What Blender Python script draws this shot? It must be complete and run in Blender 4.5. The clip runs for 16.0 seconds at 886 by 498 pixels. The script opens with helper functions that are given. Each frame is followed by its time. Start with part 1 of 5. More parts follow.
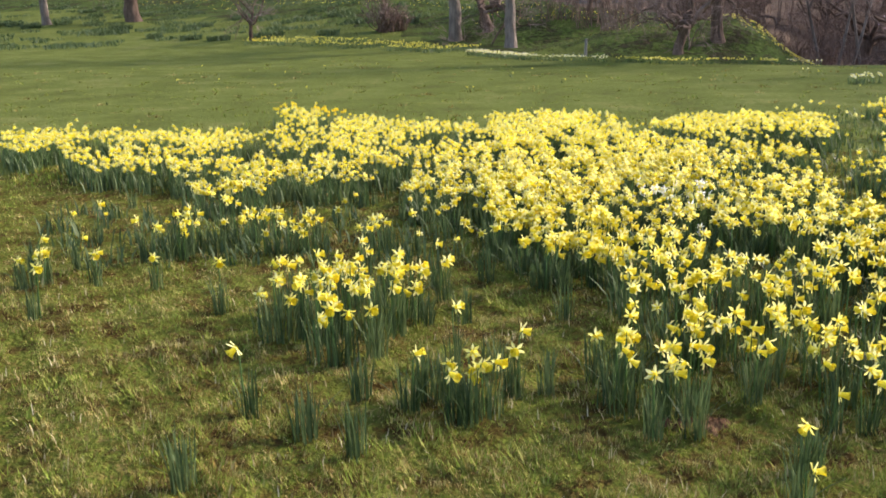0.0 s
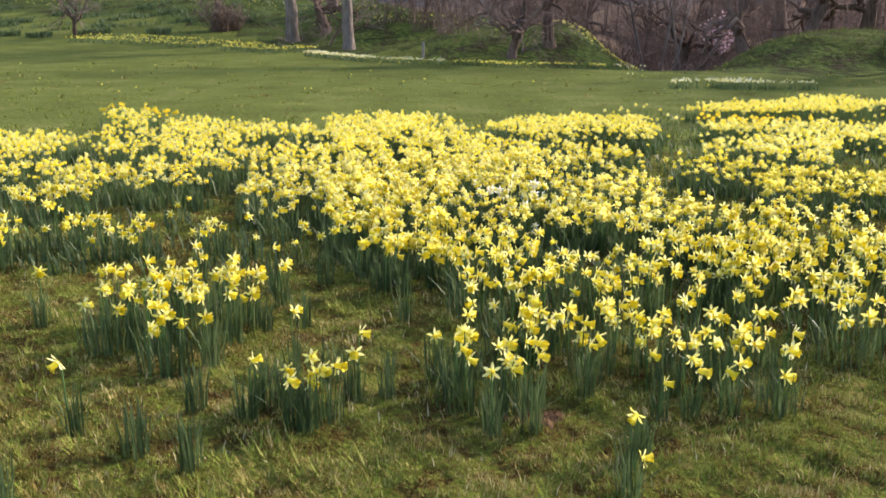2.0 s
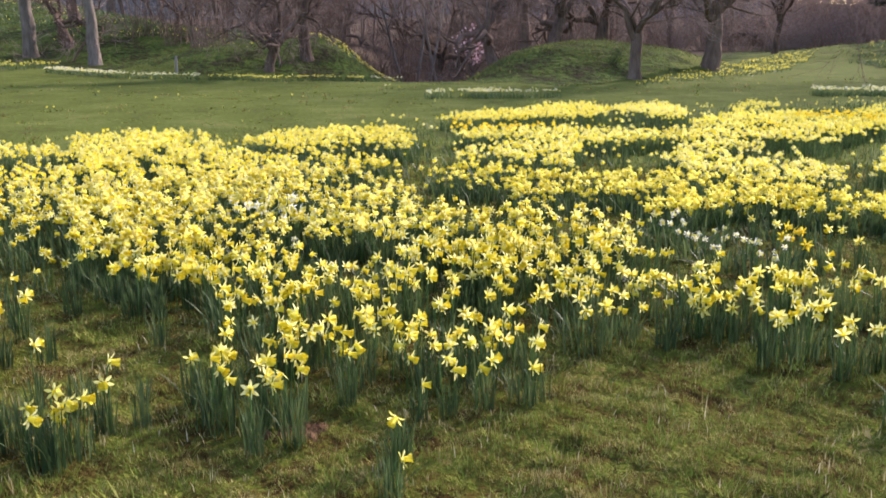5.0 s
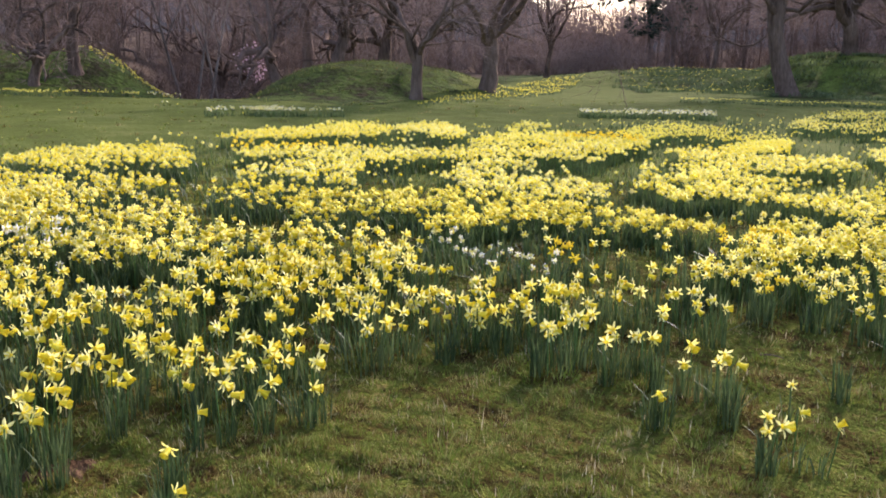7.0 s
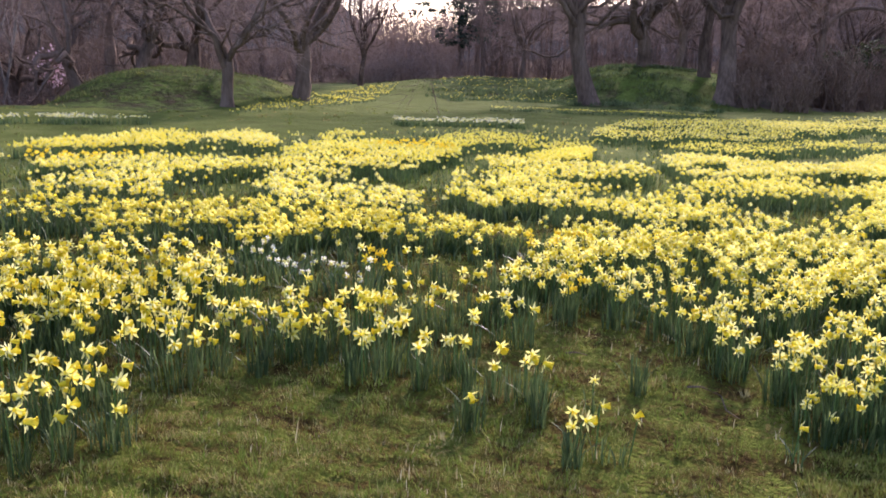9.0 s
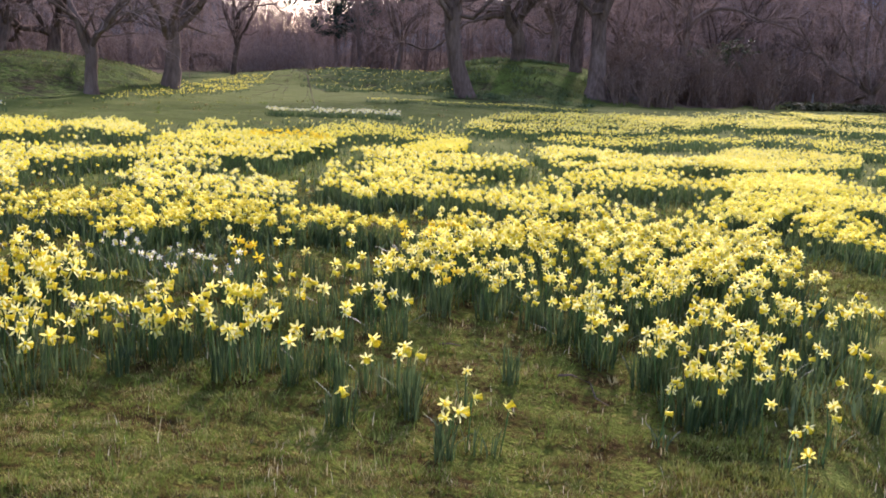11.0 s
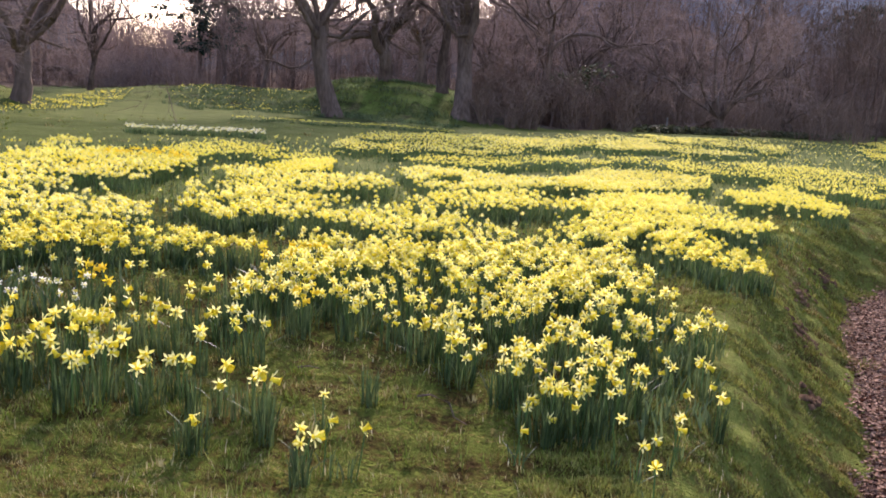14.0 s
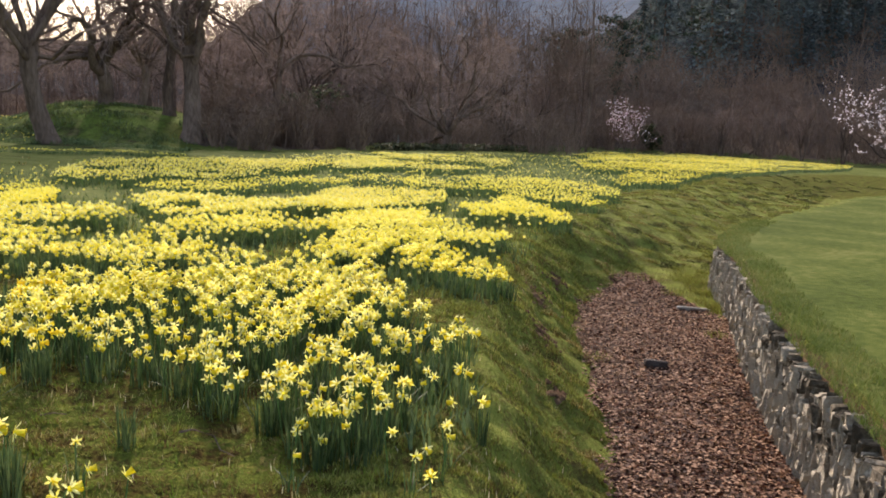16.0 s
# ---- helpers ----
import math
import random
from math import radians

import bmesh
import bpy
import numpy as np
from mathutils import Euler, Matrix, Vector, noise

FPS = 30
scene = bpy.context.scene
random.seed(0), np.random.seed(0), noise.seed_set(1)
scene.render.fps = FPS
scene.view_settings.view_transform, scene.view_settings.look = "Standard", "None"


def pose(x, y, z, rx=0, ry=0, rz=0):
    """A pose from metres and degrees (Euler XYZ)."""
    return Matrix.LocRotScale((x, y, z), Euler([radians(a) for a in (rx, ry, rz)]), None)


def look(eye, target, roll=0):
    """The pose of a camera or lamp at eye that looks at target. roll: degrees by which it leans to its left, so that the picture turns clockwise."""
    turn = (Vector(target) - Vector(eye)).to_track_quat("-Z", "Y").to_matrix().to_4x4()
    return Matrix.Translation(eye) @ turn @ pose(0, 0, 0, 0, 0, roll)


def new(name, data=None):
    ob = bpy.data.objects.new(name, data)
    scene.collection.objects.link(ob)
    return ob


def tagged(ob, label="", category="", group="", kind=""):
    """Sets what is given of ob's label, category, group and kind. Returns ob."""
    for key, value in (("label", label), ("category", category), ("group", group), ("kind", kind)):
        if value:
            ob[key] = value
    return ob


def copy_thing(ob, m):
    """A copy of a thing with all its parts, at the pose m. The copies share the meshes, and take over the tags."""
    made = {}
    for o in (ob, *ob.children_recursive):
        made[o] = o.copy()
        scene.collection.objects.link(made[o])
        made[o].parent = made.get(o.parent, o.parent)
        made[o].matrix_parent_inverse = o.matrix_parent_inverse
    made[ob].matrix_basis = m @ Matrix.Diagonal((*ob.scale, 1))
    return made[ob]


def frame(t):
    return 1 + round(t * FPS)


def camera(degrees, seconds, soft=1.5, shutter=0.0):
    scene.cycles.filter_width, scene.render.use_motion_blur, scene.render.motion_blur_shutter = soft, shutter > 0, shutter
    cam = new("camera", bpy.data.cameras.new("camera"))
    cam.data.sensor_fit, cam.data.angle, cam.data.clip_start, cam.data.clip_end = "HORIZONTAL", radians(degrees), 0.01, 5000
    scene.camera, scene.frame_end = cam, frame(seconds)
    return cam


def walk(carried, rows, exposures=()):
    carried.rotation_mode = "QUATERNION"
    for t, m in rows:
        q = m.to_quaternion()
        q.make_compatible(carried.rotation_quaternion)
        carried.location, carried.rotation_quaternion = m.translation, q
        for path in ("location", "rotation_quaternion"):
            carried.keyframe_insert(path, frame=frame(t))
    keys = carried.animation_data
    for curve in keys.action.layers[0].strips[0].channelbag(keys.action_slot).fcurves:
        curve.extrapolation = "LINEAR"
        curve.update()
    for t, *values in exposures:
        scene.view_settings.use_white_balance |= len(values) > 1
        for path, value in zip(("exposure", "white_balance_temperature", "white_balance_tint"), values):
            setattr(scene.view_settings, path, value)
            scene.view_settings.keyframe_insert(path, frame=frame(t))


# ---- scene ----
cam = camera(50.5, 16.0, soft=1.75)
PATH = [
    (0, (-0.157, 0.025, 1.562), (-0.1787, 1.9745, 1.1157), -2.25),
    (0.5, (-0.152, 0.044, 1.557), (-0.0680, 1.9918, 1.1102), -1.67),
    (1, (-0.145, 0.051, 1.554), (0.0252, 1.9931, 1.1101), -1.39),
    (1.5, (-0.139, 0.043, 1.556), (0.0928, 1.9784, 1.1074), -1.33),
    (2, (-0.134, 0.046, 1.556), (0.1770, 1.9695, 1.1039), -1.22),
    (2.5, (-0.126, 0.046, 1.555), (0.2594, 1.9525, 1.0892), -1.22),
    (3, (-0.105, 0.051, 1.552), (0.3592, 1.9398, 1.0851), -1.48),
    (5.5, (-0.055, -0.019, 1.560), (0.8295, 1.7235, 1.1342), -1.19),
    (6, (-0.042, -0.032, 1.564), (0.9667, 1.6443, 1.1465), -0.59),
    (6.5, (-0.031, -0.020, 1.557), (1.0708, 1.5971, 1.1438), -0.10),
    (7, (-0.020, -0.015, 1.556), (1.1454, 1.5586, 1.1503), -0.07),
    (7.5, (-0.015, -0.015, 1.555), (1.2196, 1.5073, 1.1578), 0.19),
    (8, (-0.009, -0.019, 1.555), (1.2934, 1.4473, 1.1618), 0.42),
    (8.5, (0.002, -0.029, 1.556), (1.3813, 1.3670, 1.1728), 0.56),
    (9, (0.013, -0.034, 1.557), (1.4655, 1.2854, 1.1692), 0.70),
    (9.5, (0.022, -0.032, 1.559), (1.5455, 1.2061, 1.1786), 0.93),
    (10, (0.039, -0.011, 1.549), (1.6085, 1.1663, 1.1617), 1.33),
    (12.5, (0.138, -0.032, 1.537), (1.7957, 1.0226, 1.1633), 2.62),
    (13, (0.150, -0.034, 1.535), (1.8358, 0.9806, 1.1759), 3.13),
    (13.5, (0.166, -0.033, 1.525), (1.8771, 0.9364, 1.1611), 3.43),
    (14, (0.141, -0.054, 1.542), (1.9010, 0.8303, 1.1947), 2.85),
    (14.5, (0.118, -0.008, 1.537), (1.9687, 0.6865, 1.2304), 2.46),
    (15, (0.102, 0.018, 1.541), (1.9897, 0.6080, 1.2405), 2.03),
    (15.5, (0.115, 0.030, 1.538), (2.0377, 0.4973, 1.2493), 1.70),
    (16, (0.123, 0.034, 1.536), (2.0675, 0.4040, 1.2518), 1.77),
]
EXPOSURES = [(0, 1.22, 6700, 22), (5, 1.22, 6480, 27), (6, 1.2, 6430, 29), (6.5, 1.08, 6430, 29), (7.5, 1.1, 6350, 31), (9, 1.13, 6230, 35), (12.5, 1.15, 6200, 37), (14, 1.16, 6420, 34), (14.5, 0.82, 6970, 21), (15, 0.9, 7090, 20), (16, 1.03, 7230, 20)]
SKY_STRENGTH, SUN_STRENGTH = 0.19, 4.05
walk(cam, [(t, look(eye, target, roll)) for t, eye, target, roll in PATH], EXPOSURES)

# ---- sky and sun ----
SUN_AZ, SUN_EL = 68.0, 26.0      # degrees clockwise from +y, and above the horizon
world = bpy.data.worlds.new("sky")
scene.world = world
world.use_nodes = True
wn = world.node_tree
wn.nodes.clear()
sky = wn.nodes.new("ShaderNodeTexSky")
sky.sky_type = "NISHITA"
sky.sun_disc = False
sky.sun_elevation, sky.sun_rotation = radians(SUN_EL), radians(SUN_AZ)
sky.air_density, sky.dust_density, sky.ozone_density = 1.0, 1.0, 1.0
bg = wn.nodes.new("ShaderNodeBackground")
bg.inputs["Strength"].default_value = SKY_STRENGTH
wo = wn.nodes.new("ShaderNodeOutputWorld")
wn.links.new(sky.outputs[0], bg.inputs[0])
wn.links.new(bg.outputs[0], wo.inputs[0])

sun_data = bpy.data.lights.new("sun", "SUN")
sun_data.energy, sun_data.angle, sun_data.color = SUN_STRENGTH, radians(3.5), (1.0, 0.94, 0.84)
sun = new("sun", sun_data)
sun_to = Vector((math.sin(radians(SUN_AZ)) * math.cos(radians(SUN_EL)),
                 math.cos(radians(SUN_AZ)) * math.cos(radians(SUN_EL)), math.sin(radians(SUN_EL))))
sun.matrix_world = look(sun_to * 300, (0, 0, 0))


# ---- materials ----
def material(name, stops, scale=5.0, fine=40.0, rough=0.85, bump=0.3, bump_scale=60.0, sheer=0.0,
             island=0.0, random=0.0, metal=0.0, spec=0.3, stretch=(1, 1, 1), distance=0.02):
    """stops: colours along a ramp driven by two scales of noise. sheer: how much light passes through. island, random:
    how much the ramp shifts from piece to piece."""
    m = bpy.data.materials.new(name)
    m.use_nodes = True
    t = m.node_tree
    n, l = t.nodes, t.links
    n.clear()
    out = n.new("ShaderNodeOutputMaterial")
    bsdf = n.new("ShaderNodeBsdfPrincipled")
    bsdf.inputs["Roughness"].default_value = rough
    bsdf.inputs["Metallic"].default_value = metal
    bsdf.inputs["Specular IOR Level"].default_value = spec
    co = n.new("ShaderNodeTexCoord")
    mp = n.new("ShaderNodeMapping")
    mp.inputs["Scale"].default_value = stretch
    geo = n.new("ShaderNodeNewGeometry")
    l.new(geo.outputs["Position"], mp.inputs["Vector"])
    big = n.new("ShaderNodeTexNoise")
    big.inputs["Scale"].default_value, big.inputs["Detail"].default_value = scale, 4
    small = n.new("ShaderNodeTexNoise")
    small.inputs["Scale"].default_value, small.inputs["Detail"].default_value = fine, 3
    l.new(mp.outputs[0], big.inputs["Vector"])
    l.new(mp.outputs[0], small.inputs["Vector"])
    mix = n.new("ShaderNodeMath")
    mix.operation = "MULTIPLY_ADD"
    mix.inputs[1].default_value = 0.45
    half = n.new("ShaderNodeMath")
    half.operation = "MULTIPLY"
    half.inputs[1].default_value = 0.55
    l.new(big.outputs["Fac"], half.inputs[0])
    l.new(small.outputs["Fac"], mix.inputs[0])
    l.new(half.outputs[0], mix.inputs[2])
    last = mix.outputs[0]
    for amount, make in ((island, "geo"), (random, "info")):
        if amount:
            src = geo.outputs["Random Per Island"] if make == "geo" else n.new("ShaderNodeObjectInfo").outputs["Random"]
            shift = n.new("ShaderNodeMath")
            shift.operation = "MULTIPLY_ADD"
            shift.inputs[1].default_value = amount
            l.new(src, shift.inputs[0])
            l.new(last, shift.inputs[2])
            back = n.new("ShaderNodeMath")
            back.operation = "SUBTRACT"
            back.inputs[1].default_value = amount / 2
            l.new(shift.outputs[0], back.inputs[0])
            last = back.outputs[0]
    ramp = n.new("ShaderNodeValToRGB")
    el = ramp.color_ramp.elements
    while len(el) < len(stops):
        el.new(0.5)
    for k, c in enumerate(stops):
        el[k].position = 0.36 + 0.28 * k / max(1, len(stops) - 1)
        el[k].color = (*c, 1)
    l.new(last, ramp.inputs[0])
    l.new(ramp.outputs[0], bsdf.inputs["Base Color"])
    if bump:
        bn = n.new("ShaderNodeTexNoise")
        bn.inputs["Scale"].default_value, bn.inputs["Detail"].default_value = bump_scale, 5
        l.new(mp.outputs[0], bn.inputs["Vector"])
        b = n.new("ShaderNodeBump")
        b.inputs["Strength"].default_value, b.inputs["Distance"].default_value = bump, distance
        l.new(bn.outputs["Fac"], b.inputs["Height"])
        l.new(b.outputs[0], bsdf.inputs["Normal"])
    if sheer:
        tr = n.new("ShaderNodeBsdfTranslucent")
        l.new(ramp.outputs[0], tr.inputs["Color"])
        mx = n.new("ShaderNodeMixShader")
        mx.inputs[0].default_value = sheer
        l.new(bsdf.outputs[0], mx.inputs[1])
        l.new(tr.outputs[0], mx.inputs[2])
        l.new(mx.outputs[0], out.inputs[0])
    else:
        l.new(bsdf.outputs[0], out.inputs[0])
    return m


M = {
    "turf": material("turf", [(.036, .022, .007), (.058, .04, .011), (.074, .066, .014), (.078, .09, .016), (.09, .11, .017), (.15, .12, .035)], 4.2, 26, 1.0, .8, 42, distance=.04, spec=.01),
    "bank_turf": material("bank_turf", [(.08, .062, .02), (.12, .118, .027), (.14, .165, .031), (.19, .205, .045)], 2.6, 26, 1.0, .9, 60, distance=.05, spec=.02),
    # greener grass of the sunny mound, with its sunlight partly put into colour
    "sunlit_turf": material("sunlit_turf", [(.05, .05, .016), (.072, .095, .02), (.095, .138, .025), (.125, .16, .035)], .9, 6, 1.0, .9, 9, distance=.12, spec=.02),
    "meadow": material("meadow", [(.064, .07, .018), (.078, .096, .02), (.092, .112, .025), (.128, .13, .04)], .9, 11, 1.0, .9, 14, distance=.06, spec=.02),
    "lawn": material("lawn", [(.042, .058, .012), (.06, .08, .016), (.082, .10, .022), (.12, .125, .036)], .8, 9, 1.0, .6, 50, distance=.03, spec=.02),
    "hill": material("hill", [(.036, .027, .016), (.03, .034, .012), (.043, .058, .015), (.06, .092, .018), (.052, .05, .022)], .8, 5, 1.0, .9, 4, distance=.25, spec=.02),
    "hill_blade": material("hill_blade", [(.05, .048, .022), (.07, .09, .026), (.11, .15, .036), (.155, .16, .06)], .8, 5, .9, 0, sheer=.45, island=.3, spec=.1),
    "forest_floor": material("forest_floor", [(.05, .036, .028), (.085, .062, .046), (.115, .088, .062)], .12, 1.5, 1.0, .6, 4, distance=.2, spec=.0),
    # far slopes: wood greyed, mountain blue-grey, for aerial haze put into the colour
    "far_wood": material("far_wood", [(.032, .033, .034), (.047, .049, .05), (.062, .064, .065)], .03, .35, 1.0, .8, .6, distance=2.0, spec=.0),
    "hazy_mountain": material("hazy_mountain", [(.11, .122, .14), (.13, .145, .165), (.15, .165, .185)], .01, .06, 1.0, .4, .08, distance=6.0, spec=.0),
    "mould": material("mould", [(.05, .028, .014), (.095, .053, .027), (.14, .086, .048)], 6, 50, 1.0, .8, 60, spec=.05),
    "grass": material("grass", [(.13, .105, .026), (.15, .155, .028), (.145, .20, .027), (.18, .245, .034), (.31, .30, .08)], 3.4, 24, .9, 0, sheer=.15, island=.35, spec=.04),
    "bank_blade": material("bank_blade", [(.13, .10, .030), (.175, .185, .038), (.20, .235, .042), (.29, .28, .075)], 4, 30, .9, 0, sheer=.2, island=.35, spec=.05),
    "straw_moss": material("straw_moss", [(.12, .075, .022), (.22, .165, .048), (.32, .255, .085), (.42, .345, .145)], 5, 40, .9, 0, sheer=.15, island=.4, spec=.02),
    # Brown blades for the dips of the turf: the dips' darkness is put into this colour
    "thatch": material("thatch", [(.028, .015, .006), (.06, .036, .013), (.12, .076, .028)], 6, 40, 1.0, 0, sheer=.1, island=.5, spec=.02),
    "lawn_blade": material("lawn_blade", [(.08, .11, .022), (.11, .145, .028), (.19, .185, .06)], 1.6, 14, .85, 0, sheer=.3, island=.35, spec=.1),
    "straw": material("straw", [(.24, .19, .08), (.42, .35, .18), (.56, .48, .29)], 3, 30, .85, 0, sheer=.25, island=.4),
    "moss": material("moss", [(.055, .045, .018), (.095, .095, .024), (.14, .15, .034)], 8, 60, 1.0, .8, 120, island=.3, distance=.01),
    "leaf": material("leaf", [(.036, .064, .022), (.062, .098, .033), (.105, .142, .052)], 4, 30, .55, 0, sheer=.32, island=.4, random=.2, spec=.22),
    "stem": material("stem", [(.05, .11, .025), (.08, .16, .035)], 5, 30, .55, 0, sheer=.2, island=.2),
    "petal": material("petal", [(.785, .71, .125), (.805, .745, .20), (.835, .795, .33)], 9, 60, .6, 0, sheer=.42, island=.3, random=.25),
    "trumpet": material("trumpet", [(.83, .69, .02), (.85, .73, .04), (.87, .77, .08)], 9, 60, .6, 0, sheer=.42, island=.2, random=.2),
    "gold": material("gold", [(.85, .62, .015), (.87, .67, .025), (.89, .72, .05)], 9, 60, .6, 0, sheer=.4, island=.3, random=.3),
    "white": material("white", [(.80, .78, .62), (.84, .83, .72), (.88, .87, .80)], 9, 60, .6, 0, sheer=.4, island=.3, random=.3),
    "bark": material("bark", [(.062, .042, .031), (.115, .08, .06), (.17, .122, .093)], 1.6, 9, .95, 1.0, 11, stretch=(1, 1, .3), random=.2, distance=.10, spec=.03),
    "brush": material("brush", [(.085, .055, .04), (.155, .103, .075), (.215, .152, .114)], 1.2, 9, .95, .9, 14, stretch=(1, 1, .3), random=.2, distance=.06, spec=.03),
    "pale_bark": material("pale_bark", [(.085, .066, .05), (.15, .12, .094), (.21, .174, .14)], 1.6, 9, .95, 1.0, 11, stretch=(1, 1, .3), random=.2, distance=.08),
    "twig": material("twig", [(.112, .08, .068), (.178, .13, .11), (.235, .176, .15)], .6, 4, .95, 0, sheer=.3, island=.3, random=.35, spec=.03),
    # fir needles, paler and bluer than the pines': distance haze put into colour
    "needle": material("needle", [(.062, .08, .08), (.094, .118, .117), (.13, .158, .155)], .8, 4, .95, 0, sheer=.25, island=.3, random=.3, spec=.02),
    "shrub_leaf": material("shrub_leaf", [(.045, .05, .024), (.07, .078, .036), (.10, .10, .05)], 1.5, 9, .8, 0, sheer=.2, island=.4, spec=.1),
    "blossom": material("blossom", [(.58, .38, .42), (.72, .56, .58), (.82, .73, .72)], 2, 9, .7, 0, sheer=.4, island=.4, random=.4),
    "stone": material("stone", [(.06, .047, .03), (.125, .10, .067), (.19, .155, .11), (.33, .28, .205)], 7, 34, .95, 1.0, 45, random=.45, island=.35, distance=.015, spec=.15),
    "dead_leaf": material("dead_leaf", [(.03, .009, .005), (.078, .026, .012), (.15, .056, .027), (.38, .22, .135)], 3, 30, .8, 0, sheer=.15, island=.75, spec=.12),
    "pine_needle": material("pine_needle", [(.022, .036, .024), (.04, .06, .04), (.065, .085, .058)], .8, 4, .95, 0, sheer=.15, island=.4, random=.2, spec=.05),
    "wood": material("wood", [(.025, .018, .015), (.05, .037, .03), (.10, .08, .068)], 6, 40, .9, .6, 60, stretch=(6, 1, 6)),
    "grey_wood": material("grey_wood", [(.12, .105, .09), (.2, .18, .155), (.28, .255, .22)], 6, 40, .9, .5, 60, stretch=(6, 1, 6)),
}

# ---- helpers of this scene ----
RNG = np.random.default_rng(7)


def mesh_of(name, verts, faces, mats, index=None, smooth=False):
    """A mesh from arrays: verts (n, 3); faces (m, k) with one k, or a list of tuples."""
    me = bpy.data.meshes.new(name)
    verts = np.asarray(verts, np.float32)
    if isinstance(faces, np.ndarray):
        m, k = faces.shape
        me.vertices.add(len(verts))
        me.vertices.foreach_set("co", verts.ravel())
        me.loops.add(m * k)
        me.loops.foreach_set("vertex_index", faces.astype(np.int32).ravel())
        me.polygons.add(m)
        me.polygons.foreach_set("loop_start", np.arange(0, m * k, k, dtype=np.int32))
        me.polygons.foreach_set("loop_total", np.full(m, k, np.int32))
    else:
        me.from_pydata(verts.tolist(), [], faces)
    for mm in mats:
        me.materials.append(M[mm])
    if index is not None:
        me.polygons.foreach_set("material_index", np.asarray(index, np.int32))
    if smooth:
        me.polygons.foreach_set("use_smooth", np.ones(len(me.polygons), bool))
    me.update(calc_edges=True)
    return me


def part(name, data, parent, label=""):
    ob = new(name, data)
    ob.parent = parent
    if label:
        ob["label"] = label
    return ob


def thing(name, xyz=(0, 0, 0), label="", category="", group="", kind=""):
    ob = new(name)
    ob.empty_display_size = 0.1
    ob.location = xyz
    return tagged(ob, label, category, group, kind)


def stamp(verts, tris, place, turn, size, tilt=None, lean=None):
    """Copies of a small template at many places: turn about z, size, and a tilt about the local x axis beforehand."""
    n, k = len(place), len(verts)
    v = np.broadcast_to(verts, (n, k, 3)).copy()
    size = np.asarray(size, float)
    v *= size[:, None, None] if size.ndim == 1 else size[:, None, :]
    if tilt is not None:
        c, s = np.cos(tilt)[:, None], np.sin(tilt)[:, None]
        y, z = v[..., 1].copy(), v[..., 2].copy()
        v[..., 1], v[..., 2] = c * y - s * z, s * y + c * z
    c, s = np.cos(turn)[:, None], np.sin(turn)[:, None]
    x, y = v[..., 0].copy(), v[..., 1].copy()
    v[..., 0], v[..., 1] = c * x - s * y, s * x + c * y
    v += place[:, None, :]
    f = tris[None] + (np.arange(n) * k)[:, None, None]
    return v.reshape(-1, 3), f.reshape(-1, tris.shape[1])


def together(*lots):
    """Joins (verts, faces) lots with equal face size."""
    vs, fs, at = [], [], 0
    for v, f in lots:
        vs.append(v)
        fs.append(f + at)
        at += len(v)
    return np.concatenate(vs), np.concatenate(fs)


def ripple(x, y, s, seed=0):
    """Cheap smooth noise, about -1 to 1, with features of s metres."""
    k = 2 * math.pi / s
    a = seed * 1.7
    return (np.sin(k * (.80 * x + .31 * y) + a) + np.sin(k * (-.45 * x + .77 * y) * 1.13 + 2.1 + a * 1.3)
            + np.sin(k * (.21 * x - .93 * y) * .83 + 4.2 + a * .7) + np.sin(k * (.95 * x + .62 * y) * 1.61 + 1.0 + a * 2.1)) / 3


def sstep(a, b, x):
    t = np.clip((x - a) / (b - a), 0, 1)
    return t * t * (3 - 2 * t)


# ---- the lie of the land ----
SX, SY = -0.018, 0.0175


def lawn_edge(x):
    q = np.maximum(x - 14.2, 0)
    return -1.40 + .05 * np.sin(x * .9) - .18 * q - .0092 * np.minimum(q, 40) ** 2


def bank_top(x):
    return np.interp(x, [-4, 0, 4, 5.5, 7, 10, 14, 16.3, 22.5, 43, 90], [-1.0, -.1, .75, .95, 1.2, 1.35, 1.5, .85, .1, -4.5, -30])


def ditch_foot(x):
    return np.interp(x, [-4, 0, 4, 5.9, 7.4, 9.1, 11.2, 12.5, 14.4, 16, 17.5, 22, 43, 90], [-1.3, -1.1, -.2, -.05, .02, .22, .48, .42, .0, -.6, -1.2, -2.3, -8, -38])


def ditch_depth(x):
    return np.interp(x, [-5, -2, 3, 9, 12, 14, 17, 22, 45, 90], [0, .3, .85, .75, .70, .66, .6, .55, .42, .1])


def litter_side(x):
    """The wall's side of the leaves: grass takes over towards the far end."""
    return np.interp(x, [-4, 12.0, 13.0, 14.0, 15.3, 16], [-9, -1.35, -.95, -.62, -.3, .2])


